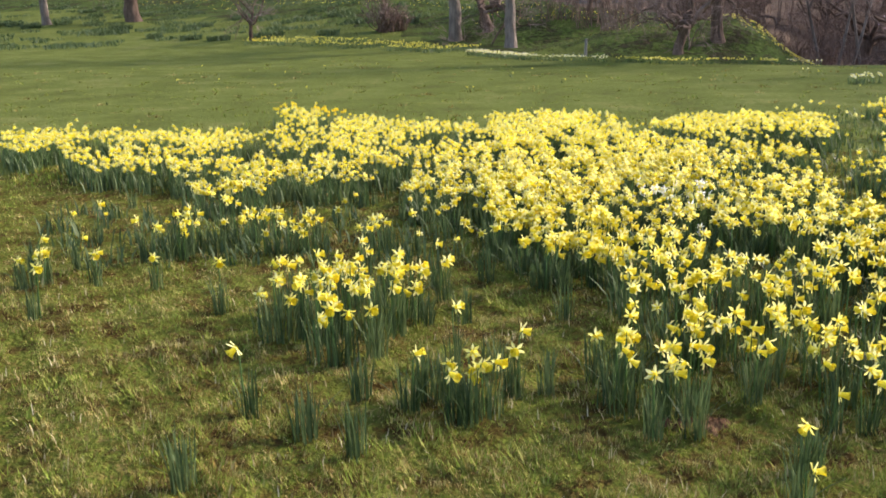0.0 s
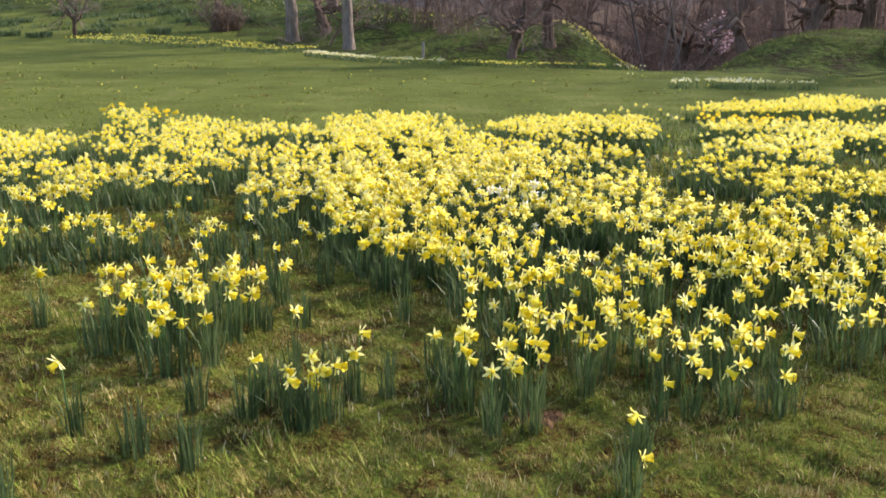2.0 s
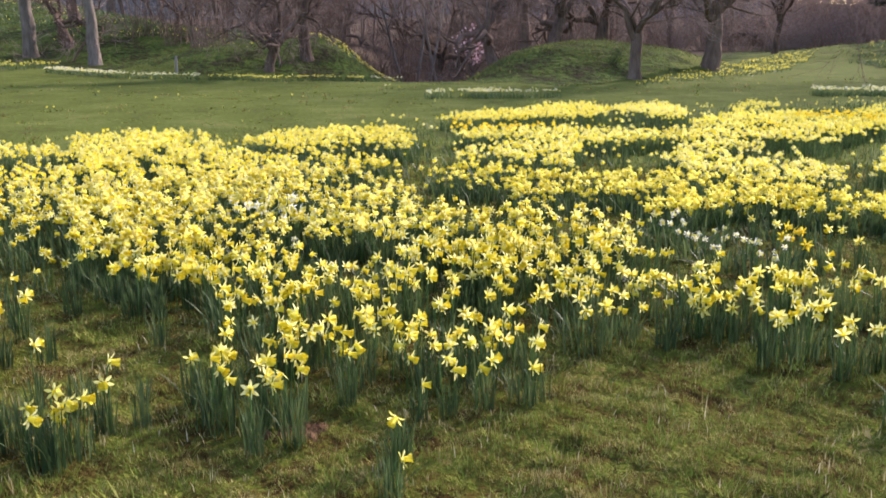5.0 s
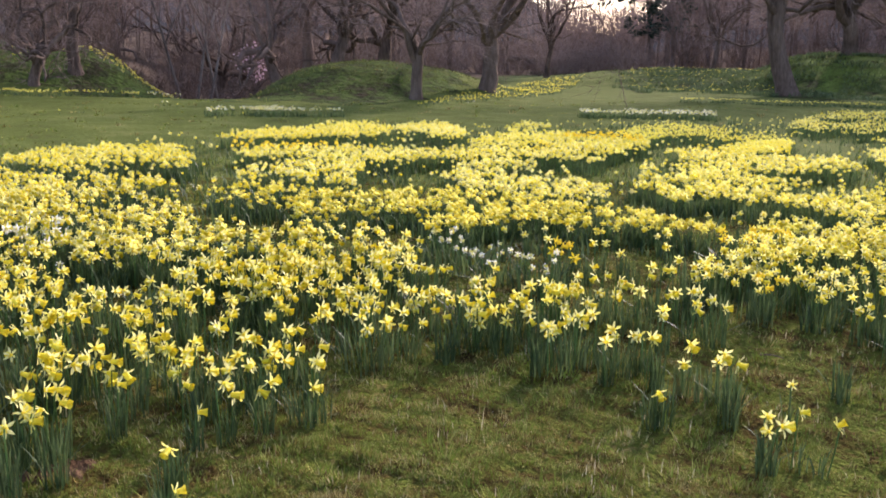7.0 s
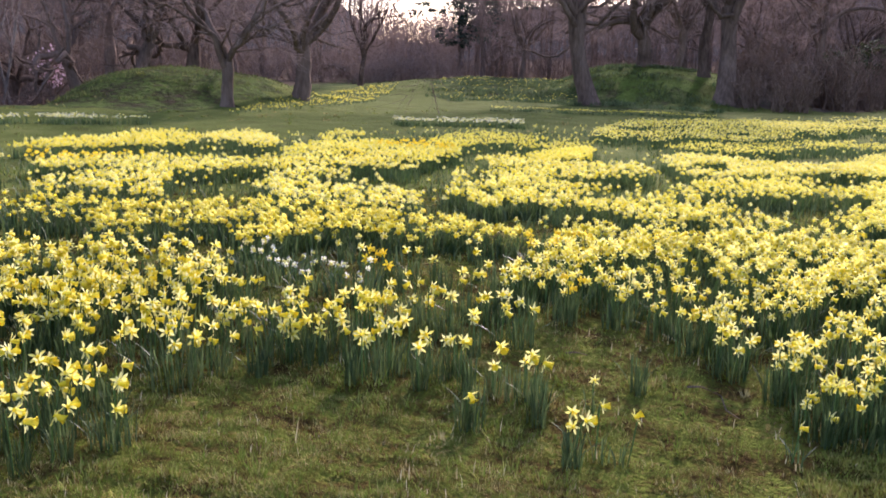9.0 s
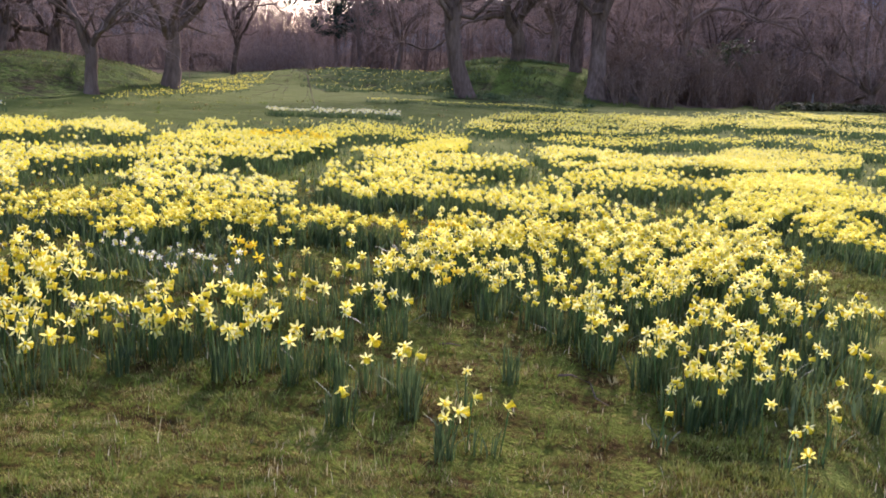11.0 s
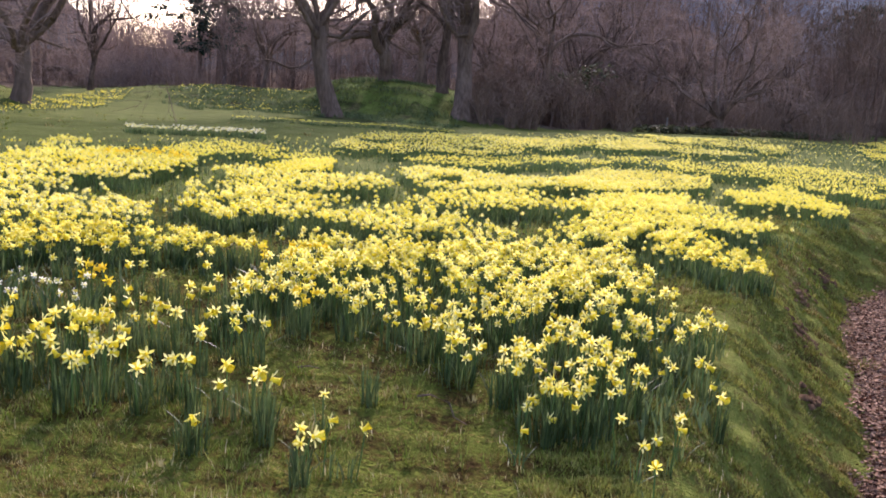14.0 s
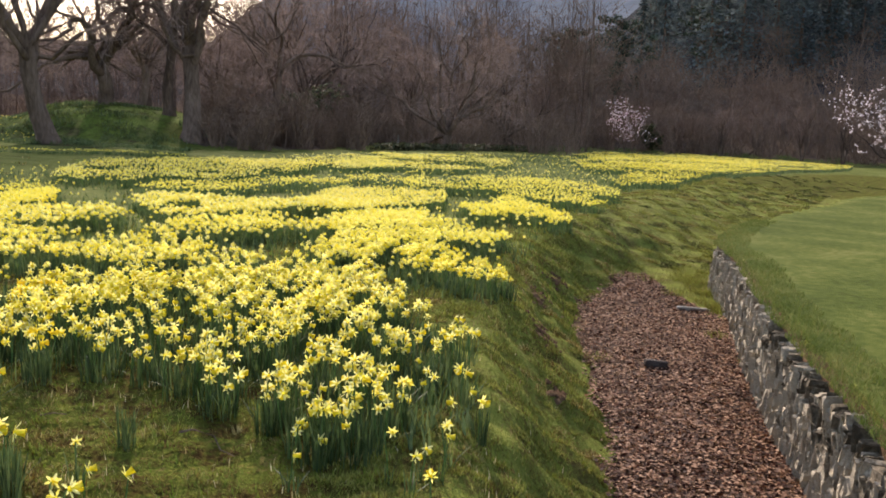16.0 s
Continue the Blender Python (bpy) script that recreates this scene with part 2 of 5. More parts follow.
def ground(x, y):
    x, y = np.asarray(x, float), np.asarray(y, float)
    r = np.hypot(x, y) + 1e-6
    az = np.degrees(np.arctan2(x, y))
    s = np.minimum(1, 85 / r)
    z = (SX * x + SY * y) * s
    near = 1 - sstep(20, 60, r)
    lumpy = (1 - sstep(9, 16, r)) * np.where(y < ditch_foot(x) + .02, .2, 1.0)
    z += .018 * ripple(x, y, 2.3, 1) * near + .05 * ripple(x, y, 13, 2)
    z += (.022 * ripple(x, y, .47, 7) * np.abs(ripple(x, y, 1.3, 12)) + .016 * ripple(x, y, .38, 11) + .010 * ripple(x, y, .17, 17)) * lumpy
    # ditch with its sloping bank and the wall's side
    yl, yb, d = lawn_edge(x), bank_top(x), ditch_depth(x)
    foot = np.minimum(ditch_foot(x), yb - .3)
    u = np.clip((yb - y) / np.maximum(yb - foot, .1), 0, 1)
    slope = .5 * u ** 1.3 + .5 * sstep(0, 1, u)
    rough = 1 + .08 * ripple(x, y, 1.1, 5) * (1 - sstep(.8, 1, u))
    z += u * (1 - u) * 4 * (.03 * ripple(x * .6, y * 1.5, .33, 4) * lumpy + .05 * ripple(x * .7, y * 1.4, .9, 9) * (1 - sstep(30, 55, r))) * (y > yl)
    z -= np.where(y > yl - .05, d * slope * rough, 0)
    z += np.where(y <= yl - .05, .05 + .12 * sstep(0, 6, yl - y), 0) * (1 - sstep(30, 60, r))
    # hill, mounds and the far slopes
    z += 2.2 * np.exp(-(x / 11.3) ** 2 - ((y - 61) / 14) ** 2)
    z += 7.0 * np.exp(-((x + 24) / 34) ** 2 - ((y - 108) / 38) ** 2)
    for mx, my, rad, h in ((8.2, 34.8, 4.2, .85), (11.2, 33.2, 3.0, .6), (18.7, 31.0, 5.2, 1.02), (6.5, 46, 6.0, .9), (44.8, 24.6, 5.4, 1.3), (48.0, 34.0, 11.0, .78)):
        q = ((x - mx) ** 2 + (y - my) ** 2) / rad ** 2
        z += h * np.exp(-q ** 2.1) * (1 + .08 * ripple(x, y, 3.5, 3))
    away = np.radians(az - 22.3)
    z -= 2.4 * np.exp(-(r * away / 2.7) ** 2) * sstep(29, 38, r) * (1 - sstep(70, 95, r)) * (np.abs(az - 22.3) < 60)
    side = np.interp(az, [-180, -60, -20, 5, 20, 41, 44, 47.5, 50, 62, 75, 84, 92, 110, 150, 180], [6, 10, 24, 22, 22, 18, 5.5, 5.5, 15, 17, 17, 9, 40, 58, 12, 6])
    z += side * sstep(95, 300, r) + np.interp(az, [-180, 62, 70, 110, 180], [0, 0, 86, 86, 0]) * sstep(330, 800, r)
    z += (1.5 * ripple(x, y, 40, 4) + 4 * ripple(x, y, 130, 6)) * sstep(120, 300, r)
    return z


def spaced(lo, hi, fine, n):
    """Grid lines: close together near the middle, wide apart far out."""
    u = np.linspace(np.arcsinh(lo / fine), np.arcsinh(hi / fine), n)
    return fine * np.sinh(u)


def build_ground():
    gx = np.concatenate([spaced(-900, 0, 5, 70)[:-1] - 5, np.arange(-5, -2.4, .11), np.arange(-2.4, 6.2, .055), np.arange(6.2, 18, .11), 18 + spaced(0, 900, 9, 90)])
    gy = np.concatenate([spaced(-900, 0, 3, 74)[:-1] - 10, np.arange(-10, -2.2, .15), np.arange(-2.2, 2.4, .07), np.arange(2.4, 6, .06), np.arange(6, 9, .1), 9 + spaced(0, 900, 10, 100)])
    X, Y = np.meshgrid(gx, gy)
    Z = ground(X, Y)
    nx, ny = len(gx), len(gy)
    i = np.arange(nx * ny).reshape(ny, nx)
    f = np.stack([i[:-1, :-1], i[:-1, 1:], i[1:, 1:], i[1:, :-1]], -1).reshape(-1, 4)
    cx, cy = (X[:-1, :-1] + X[1:, 1:]).ravel() / 2, (Y[:-1, :-1] + Y[1:, 1:]).ravel() / 2
    r = np.hypot(cx, cy)
    az = np.degrees(np.arctan2(cx, cy))
    w = .5 * ripple(cx, cy, 4, 8)
    edge = np.interp(az, [-60, -25, -10, 1, 10, 20, 30, 37, 44, 50, 58, 66, 80, 90, 100, 130], [95, 80, 55, 38, 31, 29, 27, 32, 70, 46, 38, 52, 80, 84, 84, 84])
    index = np.where(r + 2 * w < 11.5, 0, 1)
    index = np.where(r + 2 * w > edge, 3, index)
    index = np.where(r > np.maximum(edge + 16, np.interp(az, [-40, 8, 14, 30, 40, 60, 70], [150, 75, 45, 45, 60, 58, 60])) + 3 * w, 4, index)
    index = np.where((np.abs(az - 22.3) * r < np.interp(r, [31, 36, 44, 60], [45, 70, 160, 400])) & (r > 31), 4, index)
    index = np.where((az > 64.0 + .6 * w) & (az < 72) & (r > np.interp(az, [64, 66, 72], [45, 46, 52]) + w), 4, index)
    index = np.where(((cx - 44.8) ** 2 + (cy - 24.6) ** 2 < 38 + 26 * w) & (index == 3), 9, index)
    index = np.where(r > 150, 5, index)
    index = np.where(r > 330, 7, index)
    index = np.where((index == 1) & (cx > 8) & (cx < 60) & (cy < bank_top(cx) + .8 + .5 * w), 0, index)
    index = np.where((cy < lawn_edge(cx) - .04) & (r < 110), 2, index)
    yl = lawn_edge(cx)
    foot = ditch_foot(cx) + .05 + .10 * ripple(cx, cy, .8, 3)
    index = np.where((cy > yl - .02) & (cy < foot) & (cy > litter_side(cx) - .05 + .15 * ripple(cx, cy, .7, 6)) & (cx > -2) & (cx < 15.3), 6, index)
    index = np.where((index < 2) & (cx > 3) & (cx < 40) & (cy < bank_top(cx) + .35 + .25 * w) & (cy > yl - .1), 8, index)
    me = mesh_of("ground", np.stack([X, Y, Z], -1).reshape(-1, 3), f, ["turf", "meadow", "lawn", "hill", "forest_floor", "far_wood", "mould", "hazy_mountain", "bank_turf", "sunlit_turf"], index, True)
    tagged(new("ground", me), "rough mossy spring grass rising to wooded banks", "ground", kind="structure")


build_ground()

# ---- daffodils: templates ----
def petal_ring(length, wide, rich):
    """Six pointed petals round the y axis, which the flower faces along."""
    v, f = [], []
    for k in range(6):
        a = k * math.pi / 3 + .12 * (k % 2)
        ux, uz = math.cos(a), math.sin(a)
        tx, tz = -uz, ux
        lift = (.30, .05, .38, -.05, .22, .12)[k]
        b = len(v)
        if rich:
            for along, side, fwd in ((.12, 0, 0), (.50, -.5, .10), (.50, .5, .10), (.52, 0, .02), (.80, -.32, .12), (.80, .32, .12), (1.0, 0, .02)):
                v.append((ux * along * length + tx * side * wide, (fwd + lift * along) * length, uz * along * length + tz * side * wide))
            f += [(b, b + 1, b + 3), (b, b + 3, b + 2), (b + 1, b + 4, b + 3), (b + 3, b + 5, b + 2), (b + 4, b + 6, b + 3), (b + 3, b + 6, b + 5)]
        else:
            for along, side, fwd in ((.1, 0, 0), (.55, -.5, .08), (.55, .5, .08), (1.0, 0, .0)):
                v.append((ux * along * length + tx * side * wide, (fwd + lift * along) * length, uz * along * length + tz * side * wide))
            f += [(b, b + 1, b + 2), (b + 1, b + 3, b + 2)]
    return np.array(v), np.array(f)


def trumpet_cup(r, long, sides, rich):
    v, f = [], []
    rings = ((0, .62), (.6, .78), (.86, 1.0), (1.0, 1.35)) if rich else ((0, .65), (1.0, 1.25))
    for y, q in rings:
        for k in range(sides):
            a = 2 * math.pi * k / sides
            frill = 1 + (.10 * (-1) ** k if rich and q > 1.2 else 0)
            v.append((r * q * frill * math.cos(a), y * long, r * q * frill * math.sin(a)))
    for j in range(len(rings) - 1):
        for k in range(sides):
            a, b = j * sides + k, j * sides + (k + 1) % sides
            f += [(a, b, b + sides), (a, b + sides, a + sides)]
    v.append((0, long * .35, 0))
    c, top = len(v) - 1, (len(rings) - 1) * sides
    f += [(top + k, top + (k + 1) % sides, c) for k in range(sides)]
    return np.array(v), np.array(f)


def blade(h, w, bend, steps):
    v, f = [], []
    for k in range(steps):
        u = k / steps
        q = w * (1 - .25 * u) / 2
        v += [(-q, bend * u * u, h * u * (1 - .12 * bend / h * u)), (q, bend * u * u, h * u * (1 - .12 * bend / h * u))]
    v.append((0, bend, h * (1 - .12 * bend / h)))
    for k in range(steps - 1):
        a = 2 * k
        f += [(a, a + 1, a + 3), (a, a + 3, a + 2)]
    a = 2 * (steps - 1)
    f.append((a, a + 1, a + 2))
    return np.array(v, float), np.array(f)


PETALS, PETALS_MID = petal_ring(.037, .0125, True), petal_ring(.036, .0120, False)
PETALS_FAR = (PETALS_MID[0], np.array([(4 * k, 4 * k + 1, 4 * k + 3) if k % 2 else (4 * k, 4 * k + 3, 4 * k + 2) for k in range(6)]))
CUP_FAR = trumpet_cup(.0115, .028, 3, False)
CUP_FAR = (CUP_FAR[0][:6], CUP_FAR[1][:6])
CUP, CUP_MID = trumpet_cup(.0134, .037, 8, True), trumpet_cup(.0122, .033, 5, False)
CUP_OPEN = (CUP_MID[0][:10], CUP_MID[1][:10])


def inside(poly, x, y):
    p = np.asarray(poly, float)
    hit = np.zeros(x.shape, bool)
    for (x0, y0), (x1, y1) in zip(p, np.roll(p, -1, 0)):
        if y0 != y1:
            hit ^= ((y0 > y) != (y1 > y)) & (x < (x1 - x0) * (y - y0) / (y1 - y0) + x0)
    return hit


def facing(n):
    """Most blooms turn to the open side of the field."""
    return np.radians(-100 + RNG.normal(0, 52, n)) + np.pi * (RNG.random(n) < .12)


# ---- one clump of daffodils, with its parts ----
FLOWER_ME = {tone: mesh_of("flower", PETALS[0], PETALS[1], [mat], smooth=True) for tone, mat in (("pale", "petal"), ("gold", "gold"), ("white", "white"))}
TRUMPET_ME = {tone: mesh_of("trumpet", CUP[0], CUP[1], [mat], smooth=True) for tone, mat in (("pale", "trumpet"), ("gold", "gold"), ("white", "petal"))}


def leaf_tuft(n, spread, h, seed):
    g = np.random.default_rng(seed)
    lots = []
    for _ in range(n):
        v, f = blade(h * g.uniform(.65, 1.12), g.uniform(.006, .0105), g.uniform(.005, .06) + .12 * (g.random() < .08), 4)
        a = g.uniform(0, 2 * math.pi)
        d = spread * math.sqrt(g.random())
        b = a + g.normal(0, .9)
        c, s = math.cos(b - math.pi / 2), math.sin(b - math.pi / 2)
        x, y = v[:, 0] * c - v[:, 1] * s + d * math.cos(a), v[:, 0] * s + v[:, 1] * c + d * math.sin(a)
        lots.append((np.stack([x, y, v[:, 2]], -1), f))
    return mesh_of("leaves", *together(*lots), ["leaf"], smooth=True)


TUFT_ME = [leaf_tuft(62, .125, .222, 20 + k) for k in range(6)]
SPARSE_TUFT_ME = [leaf_tuft(9, .045, .15, 60 + k) for k in range(4)]
SMALL_TUFT_ME = [leaf_tuft(34, .055, .21, 40 + k) for k in range(4)]


def stem_mesh():
    v, f = [], []
    for k, (z, y) in enumerate(((0, 0), (.5, .01), (.93, .012), (1.0, .035))):
        for a in range(4):
            t = a * math.pi / 2
            v.append((.0032 * math.cos(t), y * .6 + .0032 * math.sin(t), z))
    for k in range(3):
        for a in range(4):
            p, q = k * 4 + a, k * 4 + (a + 1) % 4
            f.append((p, q, q + 4, p + 4))
    return mesh_of("stem", np.array(v), np.array(f), ["stem"], smooth=True)


STEM_ME = stem_mesh()
CLUMP_LABEL = {"pale": "clump of pale yellow daffodils with deeper trumpets in rough grass",
               "gold": "clump of golden yellow daffodils in rough grass",
               "white": "clump of creamy white daffodils in rough grass",
               "none": "tuft of blue-green daffodil leaves without flowers in grass"}


def clump(x, y, blooms, radius=.10, tone="pale", small=False, h=.27, bloom=1.0):
    z = float(ground(x, y))
    look_of = tone if blooms else "none"
    c = thing("daffodil_clump", (x, y, z - .005), CLUMP_LABEL[look_of], "daffodils", "clumps of daffodils in the grass")
    c.rotation_euler[2] = RNG.uniform(0, 6.28)
    tufts = SPARSE_TUFT_ME if small else SMALL_TUFT_ME if blooms < 3 else TUFT_ME
    tuft = part("leaves", tufts[RNG.integers(len(tufts))], c)
    q = RNG.uniform(.85, 1.12)
    tuft.scale = (q * max(.8, radius / .11), q * max(.8, radius / .11), q * h / .27)
    back = -c.rotation_euler[2]
    for k in range(blooms):
        a, d = RNG.uniform(0, 6.28), radius * 1.15 * math.sqrt(RNG.random())
        fx, fy = d * math.cos(a), d * math.sin(a)
        top = h * RNG.uniform(.68, 1.18)
        turn = float(facing(1)[0]) + back
        st = part("stem", STEM_ME, c)
        st.location, st.rotation_euler, st.scale = (fx, fy, 0), (RNG.normal(0, .06), RNG.normal(0, .06), turn), (1, 1, top)
        fl = part("flower", FLOWER_ME[tone], c)
        s = RNG.uniform(.98, 1.3) * bloom
        fl.location = (fx + .02 * math.cos(turn + 1.57), fy + .02 * math.sin(turn + 1.57), top)
        fl.rotation_euler = (RNG.normal(-.25, .28), RNG.uniform(0, 1.0), turn)
        fl.scale = (s, s, s)
        part("trumpet", TRUMPET_ME[tone], fl, "deeper yellow trumpet" if tone == "pale" else "")
    return c


# ---- the drifts: outlines on the ground ----
DRIFT_A = [(-5.7, 11.6), (-3.8, 12.2), (-2.3, 11.3), (-2.6, 14.2), (-1.5, 13.1), (-.8, 12.3), (.1, 12.1), (1.1, 13), (2, 12.8), (2.3, 11.7), (2.6, 10.2),
           (1.8, 7.2), (1.2, 7.2), (.7, 4.8), (.4, 5.1), (.2, 5.9), (0, 6.2), (-.4, 6.9), (-.6, 8), (-1.3, 8.1), (-2.2, 7.5), (-2.8, 8.6), (-3.7, 9.2), (-4.9, 10)]
DRIFT_B = [(.4, 13.2), (1.7, 12.9), (2.1, 11.3), (2.7, 9.2), (3, 7.8), (2.8, 6.9), (2.9, 6.1), (3.5, 5.9), (3.6, 5), (3.2, 4.8), (2.6, 4.7), (2.1, 4.5), (1.8, 4.4),
           (1.9, 4.0), (2.0, 3.8), (1.72, 3.3), (1.5, 3.3), (1.3, 3.4), (1.1, 3.6), (.9, 3.75), (.6, 3.95), (.8, 4.3), (.6, 5), (.3, 5.5), (.1, 6.2)]
DRIFT_C = [(2.6, 6.4), (3.1, 5.8), (3.6, 5), (3.3, 4.6), (3, 4.7), (3.5, 4.3), (3.8, 3.9), (3.75, 3.64), (3.3, 3.25), (3.0, 3.0), (2.85, 2.9), (2.9, 3.15), (2.8, 3.4), (2.63, 3.5),
           (2.7, 3.7), (2.3, 3.85), (2, 4.1), (2.2, 4.6), (1.9, 4.7)]
DRIFT_D = [(4.8, 3.9), (5.6, 4.1), (6.4, 4.2), (7.0, 3.8), (7.5, 3.3), (8.2, 2.8), (8.5, 2.5), (8.1, 2.0), (7.2, 1.7), (6.6, 1.3), (6.0, .95), (5.3, .9), (4.7, .8), (4.55, .9), (4.4, 1.1),
           (4.0, 1.1), (3.9, 1.2), (4.0, 1.5), (4.1, 1.7), (4.2, 1.9), (4.5, 2.2), (4.7, 2.6), (4.7, 2.9), (4.7, 3.2), (4.4, 3.2), (4.5, 3.5)]
# the rows of bunches further out, each with a dark face of leaves and a strip of grass before it
ROWS = [
    [(2.1, 11.6), (2.8, 12.7), (3.7, 13.1), (4.7, 12.8), (4.7, 11.9), (4.2, 10.6), (3.8, 10.4), (3.6, 10.8), (3.0, 10.7), (3.2, 10.1), (3.5, 9.3), (3.3, 8.9), (2.8, 8.8), (2.7, 10.1), (2.5, 11.3)],
    [(5.5, 13.4), (6.4, 13.9), (7.7, 14.5), (9.3, 15.3), (9.5, 14.4), (8.4, 12.8), (7.6, 12.6), (6.7, 12.6), (5.8, 12.7)],
    [(9.2, 14.0), (10.4, 15.0), (11.1, 14.9), (10.3, 13.3), (9.1, 11.7), (8.3, 12.0)],
    [(4.9, 11.4), (5.9, 12.1), (6.5, 11.7), (7.2, 11.0), (7.7, 10.6), (7.4, 9.9), (6.5, 9.8), (5.8, 9.7), (5.6, 10.7), (5.1, 10.8)],
    [(4.1, 9.6), (4.8, 10.1), (5.5, 10.4), (6.1, 9.9), (5.7, 9.2), (5.2, 8.7), (4.9, 8.1), (4.5, 8.3), (4.6, 9.0), (3.9, 9.1)],
    [(3.5, 8.6), (3.9, 8.6), (4.3, 8.2), (4.6, 7.7), (5.0, 7.6), (5.6, 7.5), (5.8, 6.8), (6.0, 6.2), (6.2, 5.7), (6.2, 5.2), (6.5, 4.9), (6.1, 4.5), (5.7, 4.8), (5.2, 5.2),
     (5.1, 5.7), (4.7, 5.6), (4.2, 5.7), (4.4, 6.4), (3.9, 6.6), (3.5, 6.7), (3.7, 7.5), (3.2, 7.7)],
    [(6.2, 8.4), (7.3, 9.4), (8.1, 9.0), (7.6, 7.9), (7.2, 6.8), (6.5, 6.1), (6.1, 6.6), (5.9, 7.1), (5.8, 7.7)],
    [(8.8, 11.3), (10.1, 12.0), (11.6, 12.3), (11.3, 11.0), (11.8, 10.3), (10.7, 9.3), (9.6, 9.0), (9.5, 10.0), (8.8, 10.2), (8.4, 10.7)],
    [(11.1, 13.2), (12.7, 14.4), (12.9, 13.8), (11.8, 12.6), (10.6, 12.3)],
    [(7.4, 10.5), (8.1, 10.5), (8.8, 10.0), (9.7, 10.0), (9.7, 9.2), (8.7, 8.4), (8.3, 8.8), (8.0, 9.1), (7.2, 9.2), (7.2, 9.8)],
    [(6.4, 4.8), (6.9, 4.6), (7.0, 4.2), (7.2, 3.7), (7.7, 3.2), (8.1, 2.9), (8.3, 2.5), (7.9, 2.4), (7.4, 2.8), (6.8, 3.3), (6.3, 3.7), (6.3, 4.2)],
    [(8.7, 7.8), (9.6, 8.0), (9.6, 7.2), (9.6, 6.4), (9.7, 5.8), (9.6, 5.0), (9.3, 4.1), (8.8, 3.4), (8.2, 3.4), (8.0, 3.8), (7.7, 4.1), (7.8, 4.7), (7.8, 5.1), (7.7, 5.7), (7.0, 5.9), (7.7, 6.8)],
    [(10.6, 9.0), (11.5, 8.9), (11.3, 7.8), (12.2, 7.3), (11.6, 6.4), (10.8, 6.4), (10.1, 6.8), (9.5, 7.1), (9.8, 8.0)],
    [(12.5, 11.8), (14.2, 12.7), (15.6, 12.7), (15.6, 11.0), (15.7, 10.2), (13.6, 9.0), (13.5, 9.9), (12.7, 10.6), (11.9, 10.6)],
    [(12.3, 9.4), (13.9, 9.7), (14.8, 9.6), (12.6, 8.3), (11.4, 8.1), (11.2, 8.4)],
    [(13.3, 7.5), (15.1, 8.1), (15.8, 7.2), (15.5, 6.2), (15.4, 5.2), (18.9, 6.0), (20.3, 5.2), (20.7, 4.4), (18.0, 3.8), (15.2, 4.5), (13.6, 5.3), (11.9, 5.6), (11.6, 6.0)],
    [(10.2, 5.7), (11.4, 5.6), (12.8, 5.0), (13.1, 4.3), (14.6, 3.9), (15.3, 3.2), (12.6, 2.6), (12.1, 3.0), (11.8, 3.5), (11.3, 4.0), (10.8, 4.4), (10.3, 4.7), (10.1, 5.2)],
    [(8.8, 3.4), (10.1, 3.4), (11.3, 3.4), (11.9, 3.0), (12.0, 2.4), (10.4, 2.1), (9.7, 2.3), (9.1, 2.6), (8.8, 3.1)],
    [(17.0, 11.3), (21.9, 13.7), (25.6, 14.4), (30.0, 13.8), (32.2, 11.7), (38.8, 11.8), (44.6, 11.5), (43.0, 9.3), (34.6, 7.4), (27.4, 7.5), (27.9, 8.8), (24.4, 8.9), (19.1, 8.8), (18.6, 9.7), (16.8, 10.0)],
    [(16.4, 9.3), (18.4, 9.1), (19.5, 8.3), (21.9, 8.0), (23.1, 6.9), (28.1, 6.0), (22.5, 4.8), (20.9, 5.3), (20.0, 6.2), (18.8, 7.5), (16.8, 7.3), (16.1, 8.2)],
    [(16.4, 2.9), (20.4, 2.5), (17.6, 1.6), (15.9, .9), (15.2, .7), (14.6, 1.1), (15.2, 1.8), (14.3, 2.2)],
    [(22.8, 5.5), (25.7, 4.6), (28.2, 3.4), (26.0, 1.6), (24.3, .1), (20.5, .1), (18.3, .6), (19.2, 1.7), (20.7, 2.7), (20.5, 3.8), (19.9, 4.5)],
    [(50, 2.8), (73.6, .5), (75.5, -3.5), (76.7, -7.6), (78.9, -10.4), (55.6, -7.4), (41, -3.5), (30.4, -1.5), (25.5, 0), (30.4, .5), (39.2, -.4), (38, 1.5)],
    [(67.5, 3.9), (87.1, .4), (89.8, -7.2), (86, -14), (79.2, -17.6), (67, -14.6), (54.4, -8.9), (42.4, -4.6), (43.5, -3.5), (50.6, -2.1), (52.6, .8)],
    [(34, 10.8), (42.9, 10.4), (51.8, 9.3), (54.2, 6.8), (38.2, 4.5), (29.1, 5.2), (28.7, 6.9), (26.8, 8.5)],
    [(15.2, 5.6), (19.4, 6.1), (19.9, 5.0), (20.4, 3.9), (17.6, 3.3), (15.7, 3.9), (14.0, 4.4)],
    [(12.3, 4.0), (14.4, 3.9), (14.4, 3.3), (13.2, 2.3), (12.7, 1.6), (12.0, 1.4), (11.0, 1.5), (11.0, 2.1), (11.3, 2.7), (11.1, 3.4)],
    [(10.8, 3.4), (10.8, 2.7), (10.5, 2.1), (9.5, 1.4), (9.2, 1.1), (8.6, 1.0), (8.2, 1.2), (8.6, 1.7), (9.2, 2.2), (9.3, 2.8)],
]
